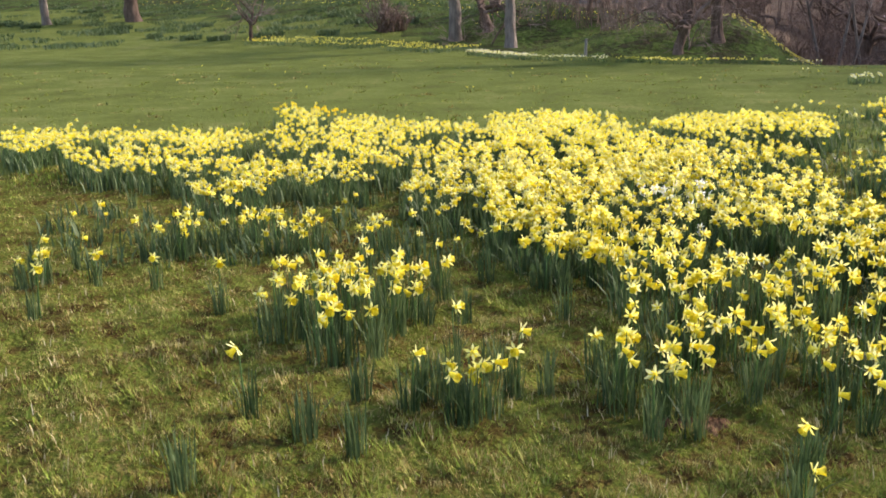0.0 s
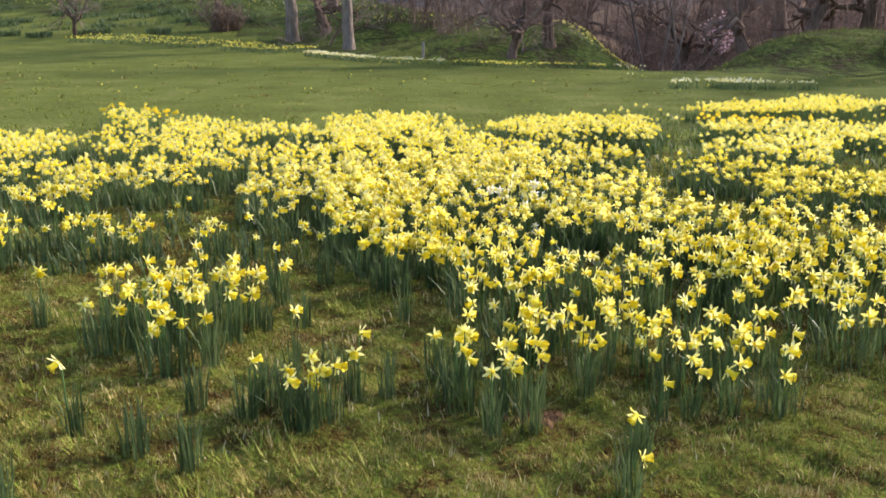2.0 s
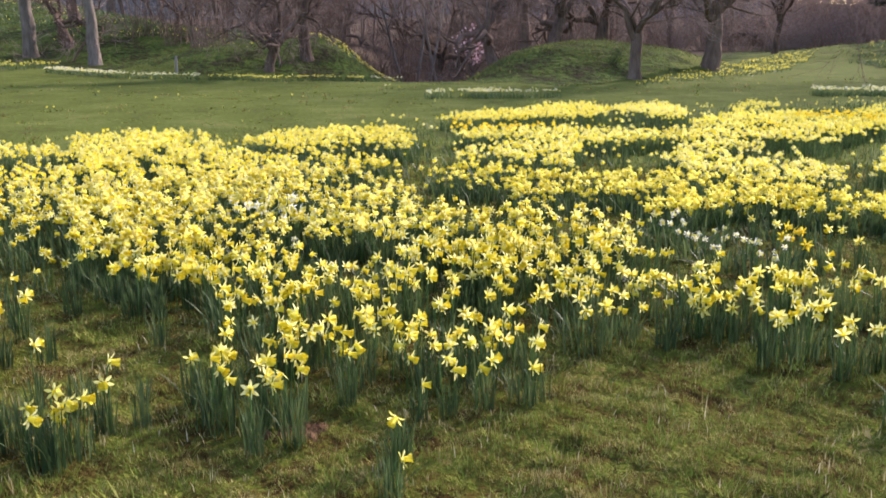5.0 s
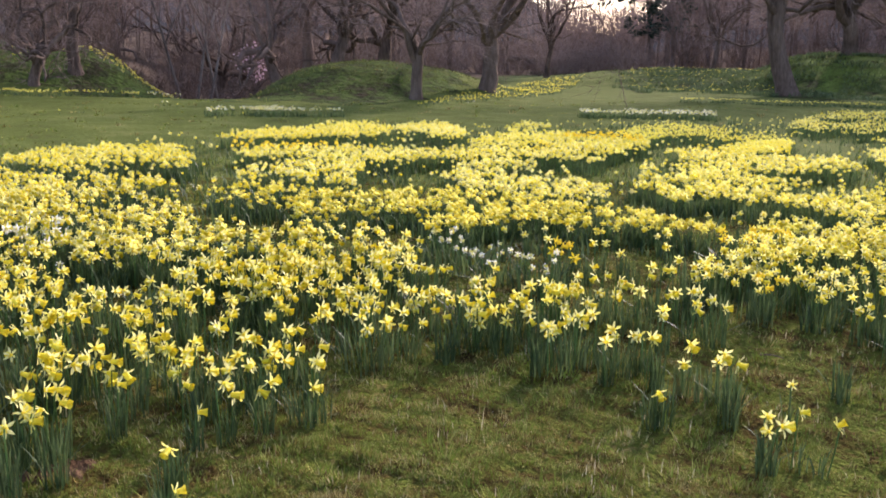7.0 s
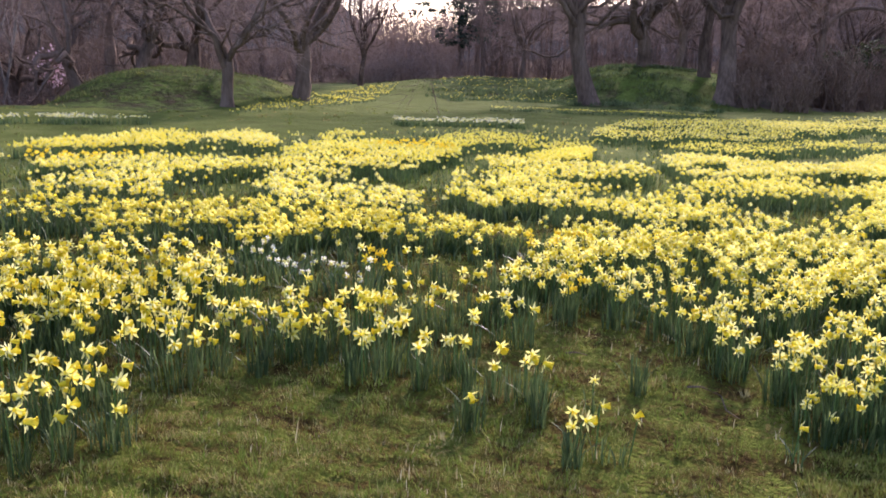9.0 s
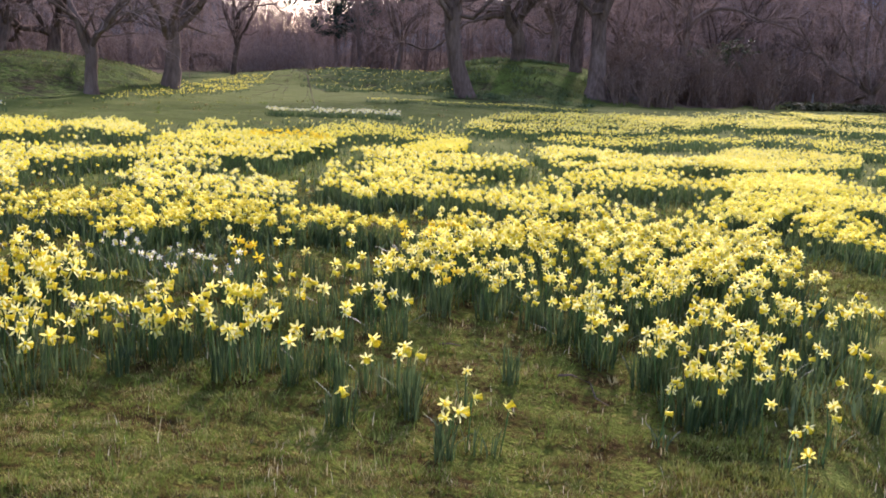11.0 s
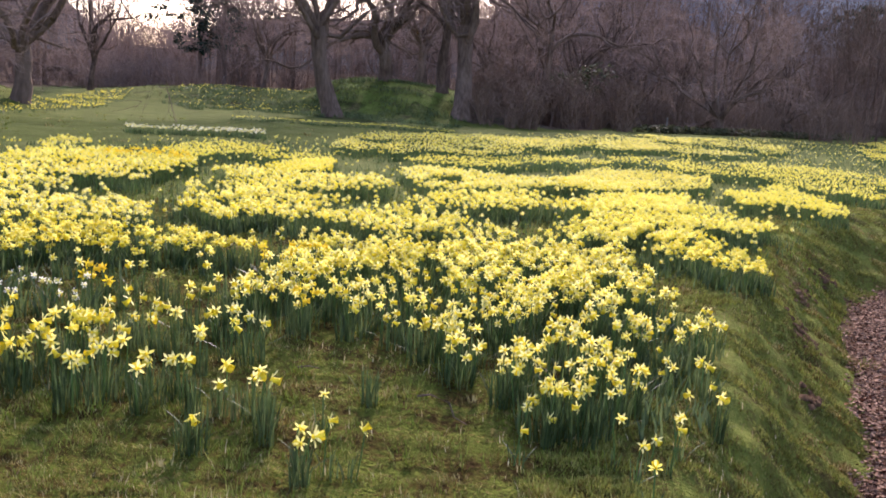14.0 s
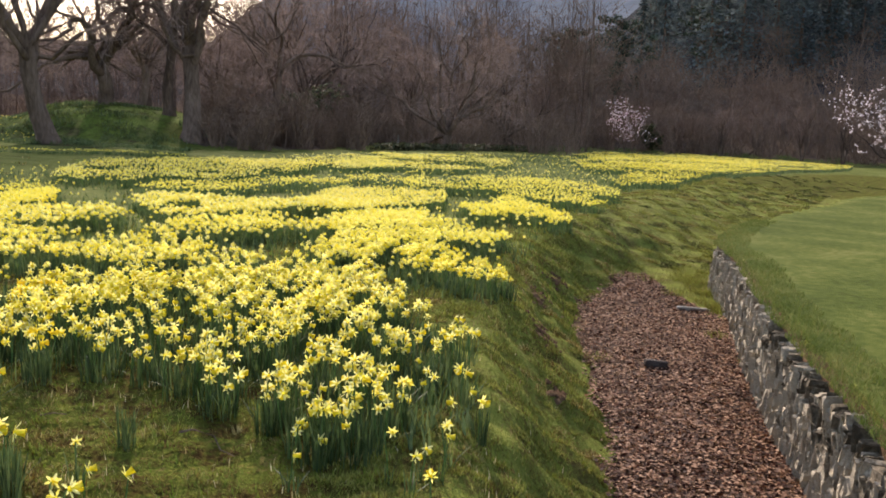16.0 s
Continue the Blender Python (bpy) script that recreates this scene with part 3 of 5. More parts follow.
FIELD = [(3, 12.5), (6, 15), (12, 15.3), (20, 14), (32, 14.5), (46, 12), (56, 8), (70, 0), (72, -7), (56, -5), (40, -2.5), (24, .6), (15, 1.2), (9, 1.3), (6.5, 2.6), (5.5, 4.6), (4.2, 5.4), (3.4, 7)]
LEAFY = [(-3.6, 8.4), (-2.4, 7.6), (-1.2, 7.9), (-.5, 7.0), (-.1, 6.1), (-.5, 5.6), (-1.1, 6.0), (-1.9, 5.9), (-2.7, 5.9), (-3.3, 6.8)]
ROUND_BED = [(-1.12, 5.0), (-.82, 5.4), (-.55, 5.15), (-.36, 4.72), (-.28, 4.5), (-.42, 4.2), (-.62, 3.98), (-.78, 4.0), (-1.0, 4.2), (-1.14, 4.5)]


def drift(label, poly, tone="pale", keep=.0, near=6.3, step=.09, objects=True, seed=0, height=.27, gap=1.6, few=1.0, lanes=1.0, bloom=1.0, ragged=1.0, pitch=60, bare=(), head_size=1.0):
    """Fills an outline with plants: clumps of their own close to the viewpoint, the rest as one mass."""
    p = np.array(poly)
    lo, hi = p.min(0) - .2, p.max(0) + .2
    gx, gy = np.meshgrid(np.arange(lo[0], hi[0], step), np.arange(lo[1], hi[1], step))
    x = (gx + RNG.uniform(-.5, .5, gx.shape) * step).ravel()
    y = (gy + RNG.uniform(-.5, .5, gy.shape) * step).ravel()
    wob = ragged * .12 * ripple(x, y, .9, seed) + .05 * ripple(x, y, .33, seed + 4) + np.where(np.hypot(x, y) > 9, ragged * .14 * ripple(x, y, 2.3, seed + 7), 0)
    r = np.hypot(x, y)
    rim = np.interp(r, [6, 9, 20], [.0, .12, .22])
    skirt = np.interp(r, [3.5, 5, 7], [.2, .13, 0])
    ok = inside(p, x + (wob + rim) * x / r, y + (wob + rim) * y / r) & inside(p, x + (wob - .5 * rim - skirt) * x / r, y + (wob - .5 * rim - skirt) * y / r)
    lively = ripple(x, y, gap, seed + 1) + .6 * ripple(x, y, gap * .43, seed + 2)
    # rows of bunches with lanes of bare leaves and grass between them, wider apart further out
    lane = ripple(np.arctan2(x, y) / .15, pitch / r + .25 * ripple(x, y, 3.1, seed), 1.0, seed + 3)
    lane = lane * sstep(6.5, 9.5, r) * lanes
    for hole in bare:
        ok &= ~inside(np.array(hole), x + .10 * ripple(x, y, .45, seed + 8), y + .12 * ripple(x, y, .37, seed + 9))
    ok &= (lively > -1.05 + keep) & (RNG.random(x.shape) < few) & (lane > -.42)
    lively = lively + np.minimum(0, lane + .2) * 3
    x, y, lively = x[ok], y[ok], lively[ok]
    cell = .31
    cx, cy = (np.floor(x / cell) + .5) * cell, (np.floor(y / cell) + .5) * cell
    jx, jy = .10 * ripple(cx * 7.1, cy * 5.3, 1.0, 3), .10 * ripple(cx * 6.3, cy * 8.9, 1.0, 5)
    bunch = np.where(np.hypot(x, y) < 11, .72, 1.0)
    jx, jy = jx * (bunch < 1), jy * (bunch < 1)
    x, y = cx + jx + (x - cx) * bunch, cy + jy + (y - cy) * bunch
    r = np.hypot(x, y)
    if objects:
        grid = {}
        for px, py in zip(x[r < near], y[r < near]):
            grid.setdefault((math.floor(px / .31), math.floor(py / .31)), []).append((px, py))
        for pts in grid.values():
            q = np.array(pts)
            clump(*q.mean(0) * 1.01, max(1, round(len(q) * RNG.uniform(.6, 1.0))), .11, tone, h=height * RNG.uniform(.82, 1.03), bloom=head_size)
        far = r >= near
        x, y, lively, r = x[far], y[far], lively[far], r[far]
    if len(x) == 0:
        return
    thin = RNG.random(len(x)) < np.interp(r, [0, 14, 22, 40, 70], [1, 1, .8, .55, .32])
    x, y, lively, r = x[thin], y[thin], lively[thin], r[thin]
    if len(x) == 0:
        return
    grow = np.interp(r, [0, 14, 22, 40, 70], [1, 1.05, 1.12, 1.3, 1.6])
    n = len(x)
    z = ground(x, y)
    d = thing("daffodil_drift", (0, 0, 0), label, "daffodils", kind="stuff")
    # leaves
    lots = []
    for k in range(3):
        for again, out in ((0, 0), (0, 1), (1, 0), (1, 1)) if k < 2 else ((0, 0),):
            v, f = blade(.235, .013 + .002 * k, .03 + .03 * k, 1 if out else 2)
            w = np.flatnonzero((r >= 12 if out else r < 12) & ((r < 17) | (again == 0)))
            m = len(w)
            pl = np.stack([x[w] + RNG.normal(0, .055, m), y[w] + RNG.normal(0, .055, m), z[w] - .01], -1)
            s = RNG.uniform(.6, 1.08, m) * min(1, height / .25)
            lots.append(stamp(v, f, pl, RNG.uniform(0, 6.28, m), np.stack([grow[w] * np.where(r[w] < 17, 1.1, 1.7), grow[w], s], -1)))
    part("leaves", mesh_of("leaves", *together(*lots), ["leaf"], smooth=True), d)
    # blooms: fewer where the drift is going over
    up = RNG.random(n) < np.clip(1.0 + .55 * lively, .25, 1.0) * bloom
    up[n // 2] = True
    x, y, z, grow = x[up], y[up], z[up], grow[up]
    twice = np.flatnonzero((RNG.random(len(x)) < np.interp(np.hypot(x, y), [7, 10], [.7, .6])) & (np.hypot(x, y) > 6) & (np.hypot(x, y) < 20) & (few > .9))
    x, y = np.append(x, x[twice] + RNG.normal(0, .03, len(twice))), np.append(y, y[twice] + RNG.normal(0, .03, len(twice)))
    z, grow = np.append(z, z[twice]), np.append(grow, grow[twice])
    n = len(x)
    head = np.stack([x, y, z + height * (.97 + RNG.normal(0, 1, n) * np.interp(np.hypot(x, y), [6, 10], [.14, .10]))], -1)
    turn, tip, size = facing(n), RNG.normal(-.25, .3, n), RNG.uniform(.9, 1.18, n) * grow * np.interp(np.hypot(x, y), [6, 9], [1.0, .85])
    petal = {"pale": "petal", "gold": "gold", "white": "white"}[tone]
    cup = {"pale": "trumpet", "gold": "gold", "white": "petal"}[tone]
    close = np.hypot(x, y) < 17
    lots = [stamp(*t, head[k], turn[k], size[k], tip[k]) for t, k in ((PETALS_MID, close), (PETALS_FAR, ~close)) if k.any()]
    part("petals", mesh_of("petals", *together(*lots), [petal], smooth=True), d)
    lots = [stamp(*t, head[k], turn[k], size[k], tip[k]) for t, k in ((CUP_MID, np.hypot(x, y) < 9), (CUP_OPEN, close & (np.hypot(x, y) >= 9)), (CUP_FAR, ~close)) if k.any()]
    part("trumpets", mesh_of("trumpets", *together(*lots), [cup], smooth=True), d)
    v, f = blade(1.0, .007, .02, 1)
    part("stems", mesh_of("stems", *stamp(v, f, np.stack([x, y, z], -1), turn, np.stack([grow, grow, head[:, 2] - z], -1)), ["stem"], smooth=True), d)


def band(points, wide):
    """The outline of a strip along a few points."""
    p = np.array(points, float)
    t = np.gradient(p, axis=0)
    t /= np.linalg.norm(t, axis=1)[:, None]
    nrm = np.stack([-t[:, 1], t[:, 0]], -1) * wide / 2
    return np.concatenate([p + nrm, (p - nrm)[::-1]])


YELLOW = "pale yellow daffodils in full bloom over blue-green leaves"
# hollows in the beds where the plants carry leaves and hardly a flower
BARE = [
    [(1.03, 7.0), (1.24, 6.55), (1.44, 6.19), (1.71, 6.01), (1.8, 5.51), (1.75, 4.89), (1.57, 4.85), (1.4, 5.22), (1.33, 5.5), (1.21, 6.04), (.97, 6.4), (.7, 6.44)],
    [(2.11, 11.63), (2.41, 11.05), (2.72, 10.2), (2.53, 9.32), (2.17, 10.03), (1.82, 10.46)],
    [(-2.13, 10.15), (-1.75, 9.86), (-1.5, 9.65), (-1.42, 8.7), (-1.74, 9.1), (-1.98, 9.31)],
    [(2.12, 8.03), (2.55, 7.95), (2.49, 7.49), (2.05, 7.48)],
    [(2.72, 7.08), (3.06, 7.1), (3.19, 6.43), (2.96, 5.82), (2.77, 6.19), (2.65, 6.68)],
    [(1.8, 4.47), (2.09, 4.67), (2.21, 4.51), (2.13, 4.1), (1.94, 3.74), (1.89, 3.99), (1.82, 4.3)]]
BARE_D = [
    [(7.41, 3.05), (7.48, 2.87), (6.55, 2.51), (6.55, 2.65)], [(5.5, 2.77), (5.66, 2.68), (5.2, 2.47), (5.07, 2.52)],
    [(6.32, 2.14), (6.38, 1.94), (5.75, 1.78), (5.81, 1.93)], [(4.98, 2.12), (5.06, 1.94), (4.68, 1.8), (4.59, 1.9)],
    [(5.3, 1.3), (6.2, 1.25), (5.4, .8), (4.4, .75), (4.3, .98)]]
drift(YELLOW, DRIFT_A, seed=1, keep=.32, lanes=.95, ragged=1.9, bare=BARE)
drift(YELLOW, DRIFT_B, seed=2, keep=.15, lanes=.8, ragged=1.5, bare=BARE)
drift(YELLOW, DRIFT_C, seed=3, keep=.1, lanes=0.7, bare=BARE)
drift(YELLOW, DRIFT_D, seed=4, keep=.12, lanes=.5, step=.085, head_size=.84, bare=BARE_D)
for k, hole in enumerate(BARE + BARE_D):
    drift("blue-green daffodil leaves with hardly a flower among the beds", hole, seed=110 + k, keep=-1, few=.7, bloom=.08 + .4 * (k == 10), height=.19, lanes=0, objects=False)
for k, row in enumerate(ROWS):
    far = min(math.hypot(*p) for p in row) > 15
    thin = .4 if min(math.hypot(*p) for p in row) > 24 else 0
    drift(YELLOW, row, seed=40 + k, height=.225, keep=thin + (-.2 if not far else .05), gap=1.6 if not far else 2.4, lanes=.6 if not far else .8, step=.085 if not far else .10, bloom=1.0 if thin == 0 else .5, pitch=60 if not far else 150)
drift("daffodil leaves with a few late blooms between the rows", FIELD, seed=90, few=.13, bloom=.38, keep=.6, gap=2.2, height=.17, lanes=0, objects=False)
drift("grey-green daffodil leaves with few flowers in rough grass", LEAFY, seed=97, few=.24, bloom=.10, keep=.3, gap=.9, height=.17, lanes=0, objects=False)
drift(YELLOW, ROUND_BED, seed=95, keep=-.8, step=.086, lanes=0, height=.32)
GOLD = "deep golden daffodils in full bloom"
drift(GOLD, band([(5.1, 11.6), (6.4, 11.2), (6.7, 10.5)], .4), "gold", seed=12, height=.30)
drift(GOLD, band([(-2.9, 14.4), (-2.3, 13.9), (-1.5, 13.0)], .3), "gold", seed=38, height=.30, lanes=0, few=.8)
drift(GOLD, band([(8.7, 9.75), (9.1, 9.7)], .35), "gold", seed=39, height=.30, lanes=0)
drift(GOLD, band([(10.2, 10.6), (11.2, 9.9)], .6), "gold", seed=13, height=.30)
WHITE = "creamy white daffodils in bloom in the grass"
drift(WHITE, band([(.7, 35), (1.7, 33), (2.5, 31.5), (4.9, 29.9)], .8), "white", seed=14, height=.17, lanes=0)
drift(YELLOW, band([(5.1, 29.8), (6.7, 28.5), (8.6, 28.9), (9.7, 28.4)], .9), seed=15, height=.16, lanes=0, few=.9)
drift(WHITE, band([(9.8, 28.3), (10.7, 27.6)], .5), "white", seed=35, height=.15, lanes=0, few=.8)
drift(WHITE, band([(8.5, 23.9), (9.5, 23.0)], .35), "white", seed=36, height=.12, lanes=0, few=.6)
drift(YELLOW, [(9, 35.5), (12, 35), (13.6, 31), (11.5, 30), (9.6, 32)], seed=37, height=.16, lanes=0, few=.3)
drift(YELLOW, [(14.8, 21.8), (19, 23), (23.5, 25.6), (31, 31.8), (39, 39), (37, 39.5), (29.7, 34.2), (24.5, 28.4), (18.5, 24.6)], seed=16, height=.12, few=.2, keep=.3, lanes=0)
drift(YELLOW, band([(26.4, 21.7), (27.8, 19.4), (30.5, 17.6), (31.5, 15.5)], 1.0), seed=17, height=.15, few=.6, lanes=0)
drift(WHITE, band([(8.4, 20.3), (9.8, 20), (11.2, 19)], .9), "white", seed=18, height=.19, few=.9, keep=.15, gap=1.0, step=.075, lanes=0, ragged=2.0)
drift(WHITE, band([(16.8, 16.9), (18.4, 16.2), (19.4, 14.8)], 1.1), "white", seed=19, height=.19, few=.9, keep=.15, gap=1.0, step=.075, lanes=0, ragged=2.0)
drift(YELLOW, [(30.8, 27.5), (40, 38), (52, 46), (58, 46), (52, 36), (40, 27), (33, 23)], seed=20, keep=.6, gap=4, height=.16, few=.05, lanes=0)
drift("single daffodils scattered in the open field", [(-12, 30), (0, 33), (9, 26), (12, 20), (4, 17), (-8, 18)], seed=31, height=.10, few=.0014, lanes=0)


# ---- trees ----
def tube(points, radii, sides):
    p, q = np.asarray(points, float), np.asarray(radii, float)
    t = np.gradient(p, axis=0)
    t /= np.linalg.norm(t, axis=1)[:, None] + 1e-9
    a = np.cross(t, (.31, .95, .05))
    a /= np.linalg.norm(a, axis=1)[:, None] + 1e-9
    b = np.cross(t, a)
    w = 2 * np.pi * np.arange(sides) / sides
    v = p[:, None] + q[:, None, None] * (np.cos(w)[None, :, None] * a[:, None] + np.sin(w)[None, :, None] * b[:, None])
    n = len(p)
    i = np.arange(n * sides).reshape(n, sides)
    f = np.stack([i[:-1], np.roll(i[:-1], -1, 1), np.roll(i[1:], -1, 1), i[1:]], -1).reshape(-1, 4)
    return v.reshape(-1, 3), f


def strip(points, radii):
    """A thin flat twig: a ribbon that narrows to a point."""
    p = np.asarray(points, float)
    t = p[-1] - p[0]
    a = np.cross(t, RNG.normal(0, 1, 3))
    a /= np.linalg.norm(a) + 1e-9
    v = np.concatenate([p + a * np.asarray(radii)[:, None], p - a * np.asarray(radii)[:, None]])
    n = len(p)
    return v, np.array([(k, k + 1, n + k + 1, n + k) for k in range(n - 1)])


def grow_tree(seed, height, girth, fork=.22, limbs=5, wide=.8, lean=(0, 0), crook=.4, droop=0.0, levels=5, twigs=11, stems=1):
    """A bare tree: a flared trunk that breaks into crooked limbs, each forking again, as one mesh; the fine twigs as another."""
    g = np.random.default_rng(seed)
    wood, fine = [], []
    sides = (11, 8, 6, 4, 3, 3)

    def unit(v):
        return v / (np.linalg.norm(v) + 1e-9)

    def twig(p, d, length, r):
        q = unit(d + g.normal(0, .45, 3) + (0, 0, .12 - droop))
        mid = p + q * length * .5
        end = mid + unit(q + g.normal(0, .35, 3) + (0, 0, .10 - droop)) * length * .5
        fine.append(strip([p, mid, end], [r, r * .7, r * .2]))

    def limb(p, d, length, r, level):
        steps = (6, 6, 5, 4, 3, 3)[level]
        pts, dirs, q = [np.array(p, float)], [], np.array(d, float)
        for k in range(steps):
            bend = g.normal(0, crook * (.17 if level == 0 else .62), 3)
            pull = (0, .10, .07, .05, .03, 0)[level] - (droop if level > 2 else 0)
            q = unit(q + bend + np.array((0, 0, pull)))
            dirs.append(q.copy())
            pts.append(pts[-1] + q * length / steps * g.uniform(.75, 1.25))
        end = .80 if level == 0 else .62
        taper = np.linspace(1, end, steps + 1) * r * g.uniform(.93, 1.09, steps + 1)
        if level == 0:
            taper[0] *= 1.45
            taper[1] *= 1.1
        if level < levels - 1:
            wood.append(tube(pts, taper, sides[level]))
        else:
            fine.append(strip(pts, taper * .65))
        r1 = taper[-1]
        if level >= levels - 1 or r1 < .016:
            for _ in range(twigs):
                u = g.uniform(.15, 1.0) * steps
                k = min(int(u), steps - 1)
                twig(pts[k] + (pts[k + 1] - pts[k]) * (u - k), dirs[k] + g.normal(0, .7, 3), height * g.uniform(.05, .11), max(r1 * .42, .008))
            return
        if level == 0:
            turn = g.uniform(0, 6.28)
            for k in range(limbs):
                a = turn + 2 * math.pi * k / limbs + g.normal(0, .3)
                t = g.uniform(.30, 1.2) * wide
                spot = pts[-1] if k < 3 else pts[-2] + (pts[-1] - pts[-2]) * g.uniform(-.6, .9)
                limb(spot, (math.cos(a) * math.sin(t), math.sin(a) * math.sin(t), math.cos(t)), height * g.uniform(.22, .34), r1 * g.uniform(.42, .70), 1)
            return
        for k in range(2 + (g.random() < .45)):
            side = unit(np.cross(dirs[-1], g.normal(0, 1, 3)))
            t = g.uniform(.25, .85)
            limb(pts[-1], dirs[-1] * math.cos(t) + side * math.sin(t), length * g.uniform(.55, .85), r1 * g.uniform(.62, .88), level + 1)
        for k in range((0, 2, 1, 1)[min(level, 3)]):
            j = g.integers(1, steps)
            side = unit(np.cross(dirs[j], g.normal(0, 1, 3)))
            t = g.uniform(.7, 1.25)
            limb(pts[j], dirs[j] * math.cos(t) + side * math.sin(t), length * g.uniform(.4, .7), taper[j] * g.uniform(.35, .55), min(level + 2, levels - 1))

    for k in range(stems):
        a = 6.28 * k / stems + g.uniform(0, 2)
        off = .55 * girth if stems > 1 else 0
        limb((off * math.cos(a), off * math.sin(a), -.25), unit(np.array((lean[0] + .22 * math.cos(a) * (stems > 1), lean[1] + .22 * math.sin(a) * (stems > 1), 1.0))),
             height * fork, girth / 2 * (.7 if stems > 1 else 1), 0)
    return together(*wood), together(*fine)


def tree_source(name, label, bark, **how):
    """Builds one tree at the origin, to be copied; it is moved to its first place by the first use."""
    wood, fine = grow_tree(**how)
    t = thing(name, (0, 0, 0), label, "tree")
    part("trunk", mesh_of("trunk", *wood, [bark], smooth=True), t)
    part("twig_crown", mesh_of("twig_crown", *fine, ["twig"], smooth=True), t)
    return [t, False]


SOURCES = {
    "oak": tree_source("oak_tree", "bare spreading oak tree with a thick brown trunk on the bank", "bark", seed=3, height=15, girth=.78, fork=.17, limbs=6, wide=.85, crook=.46),
    "oak_b": tree_source("oak_tree", "bare old oak tree with crooked heavy limbs on the bank", "bark", seed=11, height=14, girth=.7, fork=.16, limbs=6, wide=.9, crook=.55),
    "leaning": tree_source("oak_tree", "old leaning oak with a thick rough trunk and bare crooked limbs", "bark", seed=12, height=15, girth=.8, fork=.30, limbs=6, wide=.8, crook=.5, lean=(-.30, .05)),
    "pollard": tree_source("oak_tree", "squat many-stemmed bare oak on top of the mound", "bark", seed=29, height=12, girth=.85, fork=.14, limbs=8, wide=.75, crook=.6),
    "tall": tree_source("bare_tree", "tall bare tree with a brown trunk and crooked limbs", "bark", seed=5, height=17, girth=.6, fork=.30, limbs=6, wide=.6, crook=.4),
    "tall_b": tree_source("bare_tree", "tall bare tree with upswept twiggy limbs in the wood", "bark", seed=8, height=16, girth=.5, fork=.20, limbs=7, wide=.65, crook=.4),
    "slim": tree_source("oak_tree", "slim bare oak with upswept crooked limbs before the mound", "bark", seed=52, height=9, girth=.40, fork=.2, limbs=6, wide=.7, crook=.42),
    "pale": tree_source("bare_tree", "bare tree with a pale grey sunlit trunk on the bank", "pale_bark", seed=14, height=13, girth=.62, fork=.36, limbs=5, wide=.6, crook=.35),
    "young": tree_source("young_tree", "small young bare tree with a round twiggy crown", "bark", seed=17, height=6.5, girth=.26, fork=.22, limbs=7, wide=.95, crook=.4, levels=4, twigs=9),
    "birch": tree_source("birch_tree", "slender pale-stemmed bare birch leaning out of the hollow", "pale_bark", seed=25, height=11, girth=.15, fork=.5, limbs=4, wide=.4, crook=.25, lean=(.12, 0), levels=4),
    "low": tree_source("bare_tree", "broad bare tree with low spreading twiggy branches", "bark", seed=21, height=13, girth=.6, fork=.10, limbs=10, wide=1.15, droop=.06, crook=.4, twigs=14),
    "bushy": tree_source("bare_tree", "many-stemmed bare tree with a fan of thin twigs", "bark", seed=37, height=10, girth=.3, fork=.16, limbs=5, wide=.6, crook=.3, twigs=12, stems=3, levels=4),
}


def tree(kind, az, dist, size=1.0, turn=None, group="bare trees of the wood", z=None):
    x, y = dist * math.sin(radians(az)), dist * math.cos(radians(az))
    m = pose(x, y, float(ground(x, y)), 0, 0, RNG.uniform(0, 360) if turn is None else turn)
    src = SOURCES[kind]
    ob = copy_thing(src[0], m) if src[1] else src[0]
    src[1] = True
    ob.matrix_basis = m
    ob.scale = (size, size, size * RNG.uniform(.94, 1.08))
    ob["group"] = group
    return ob


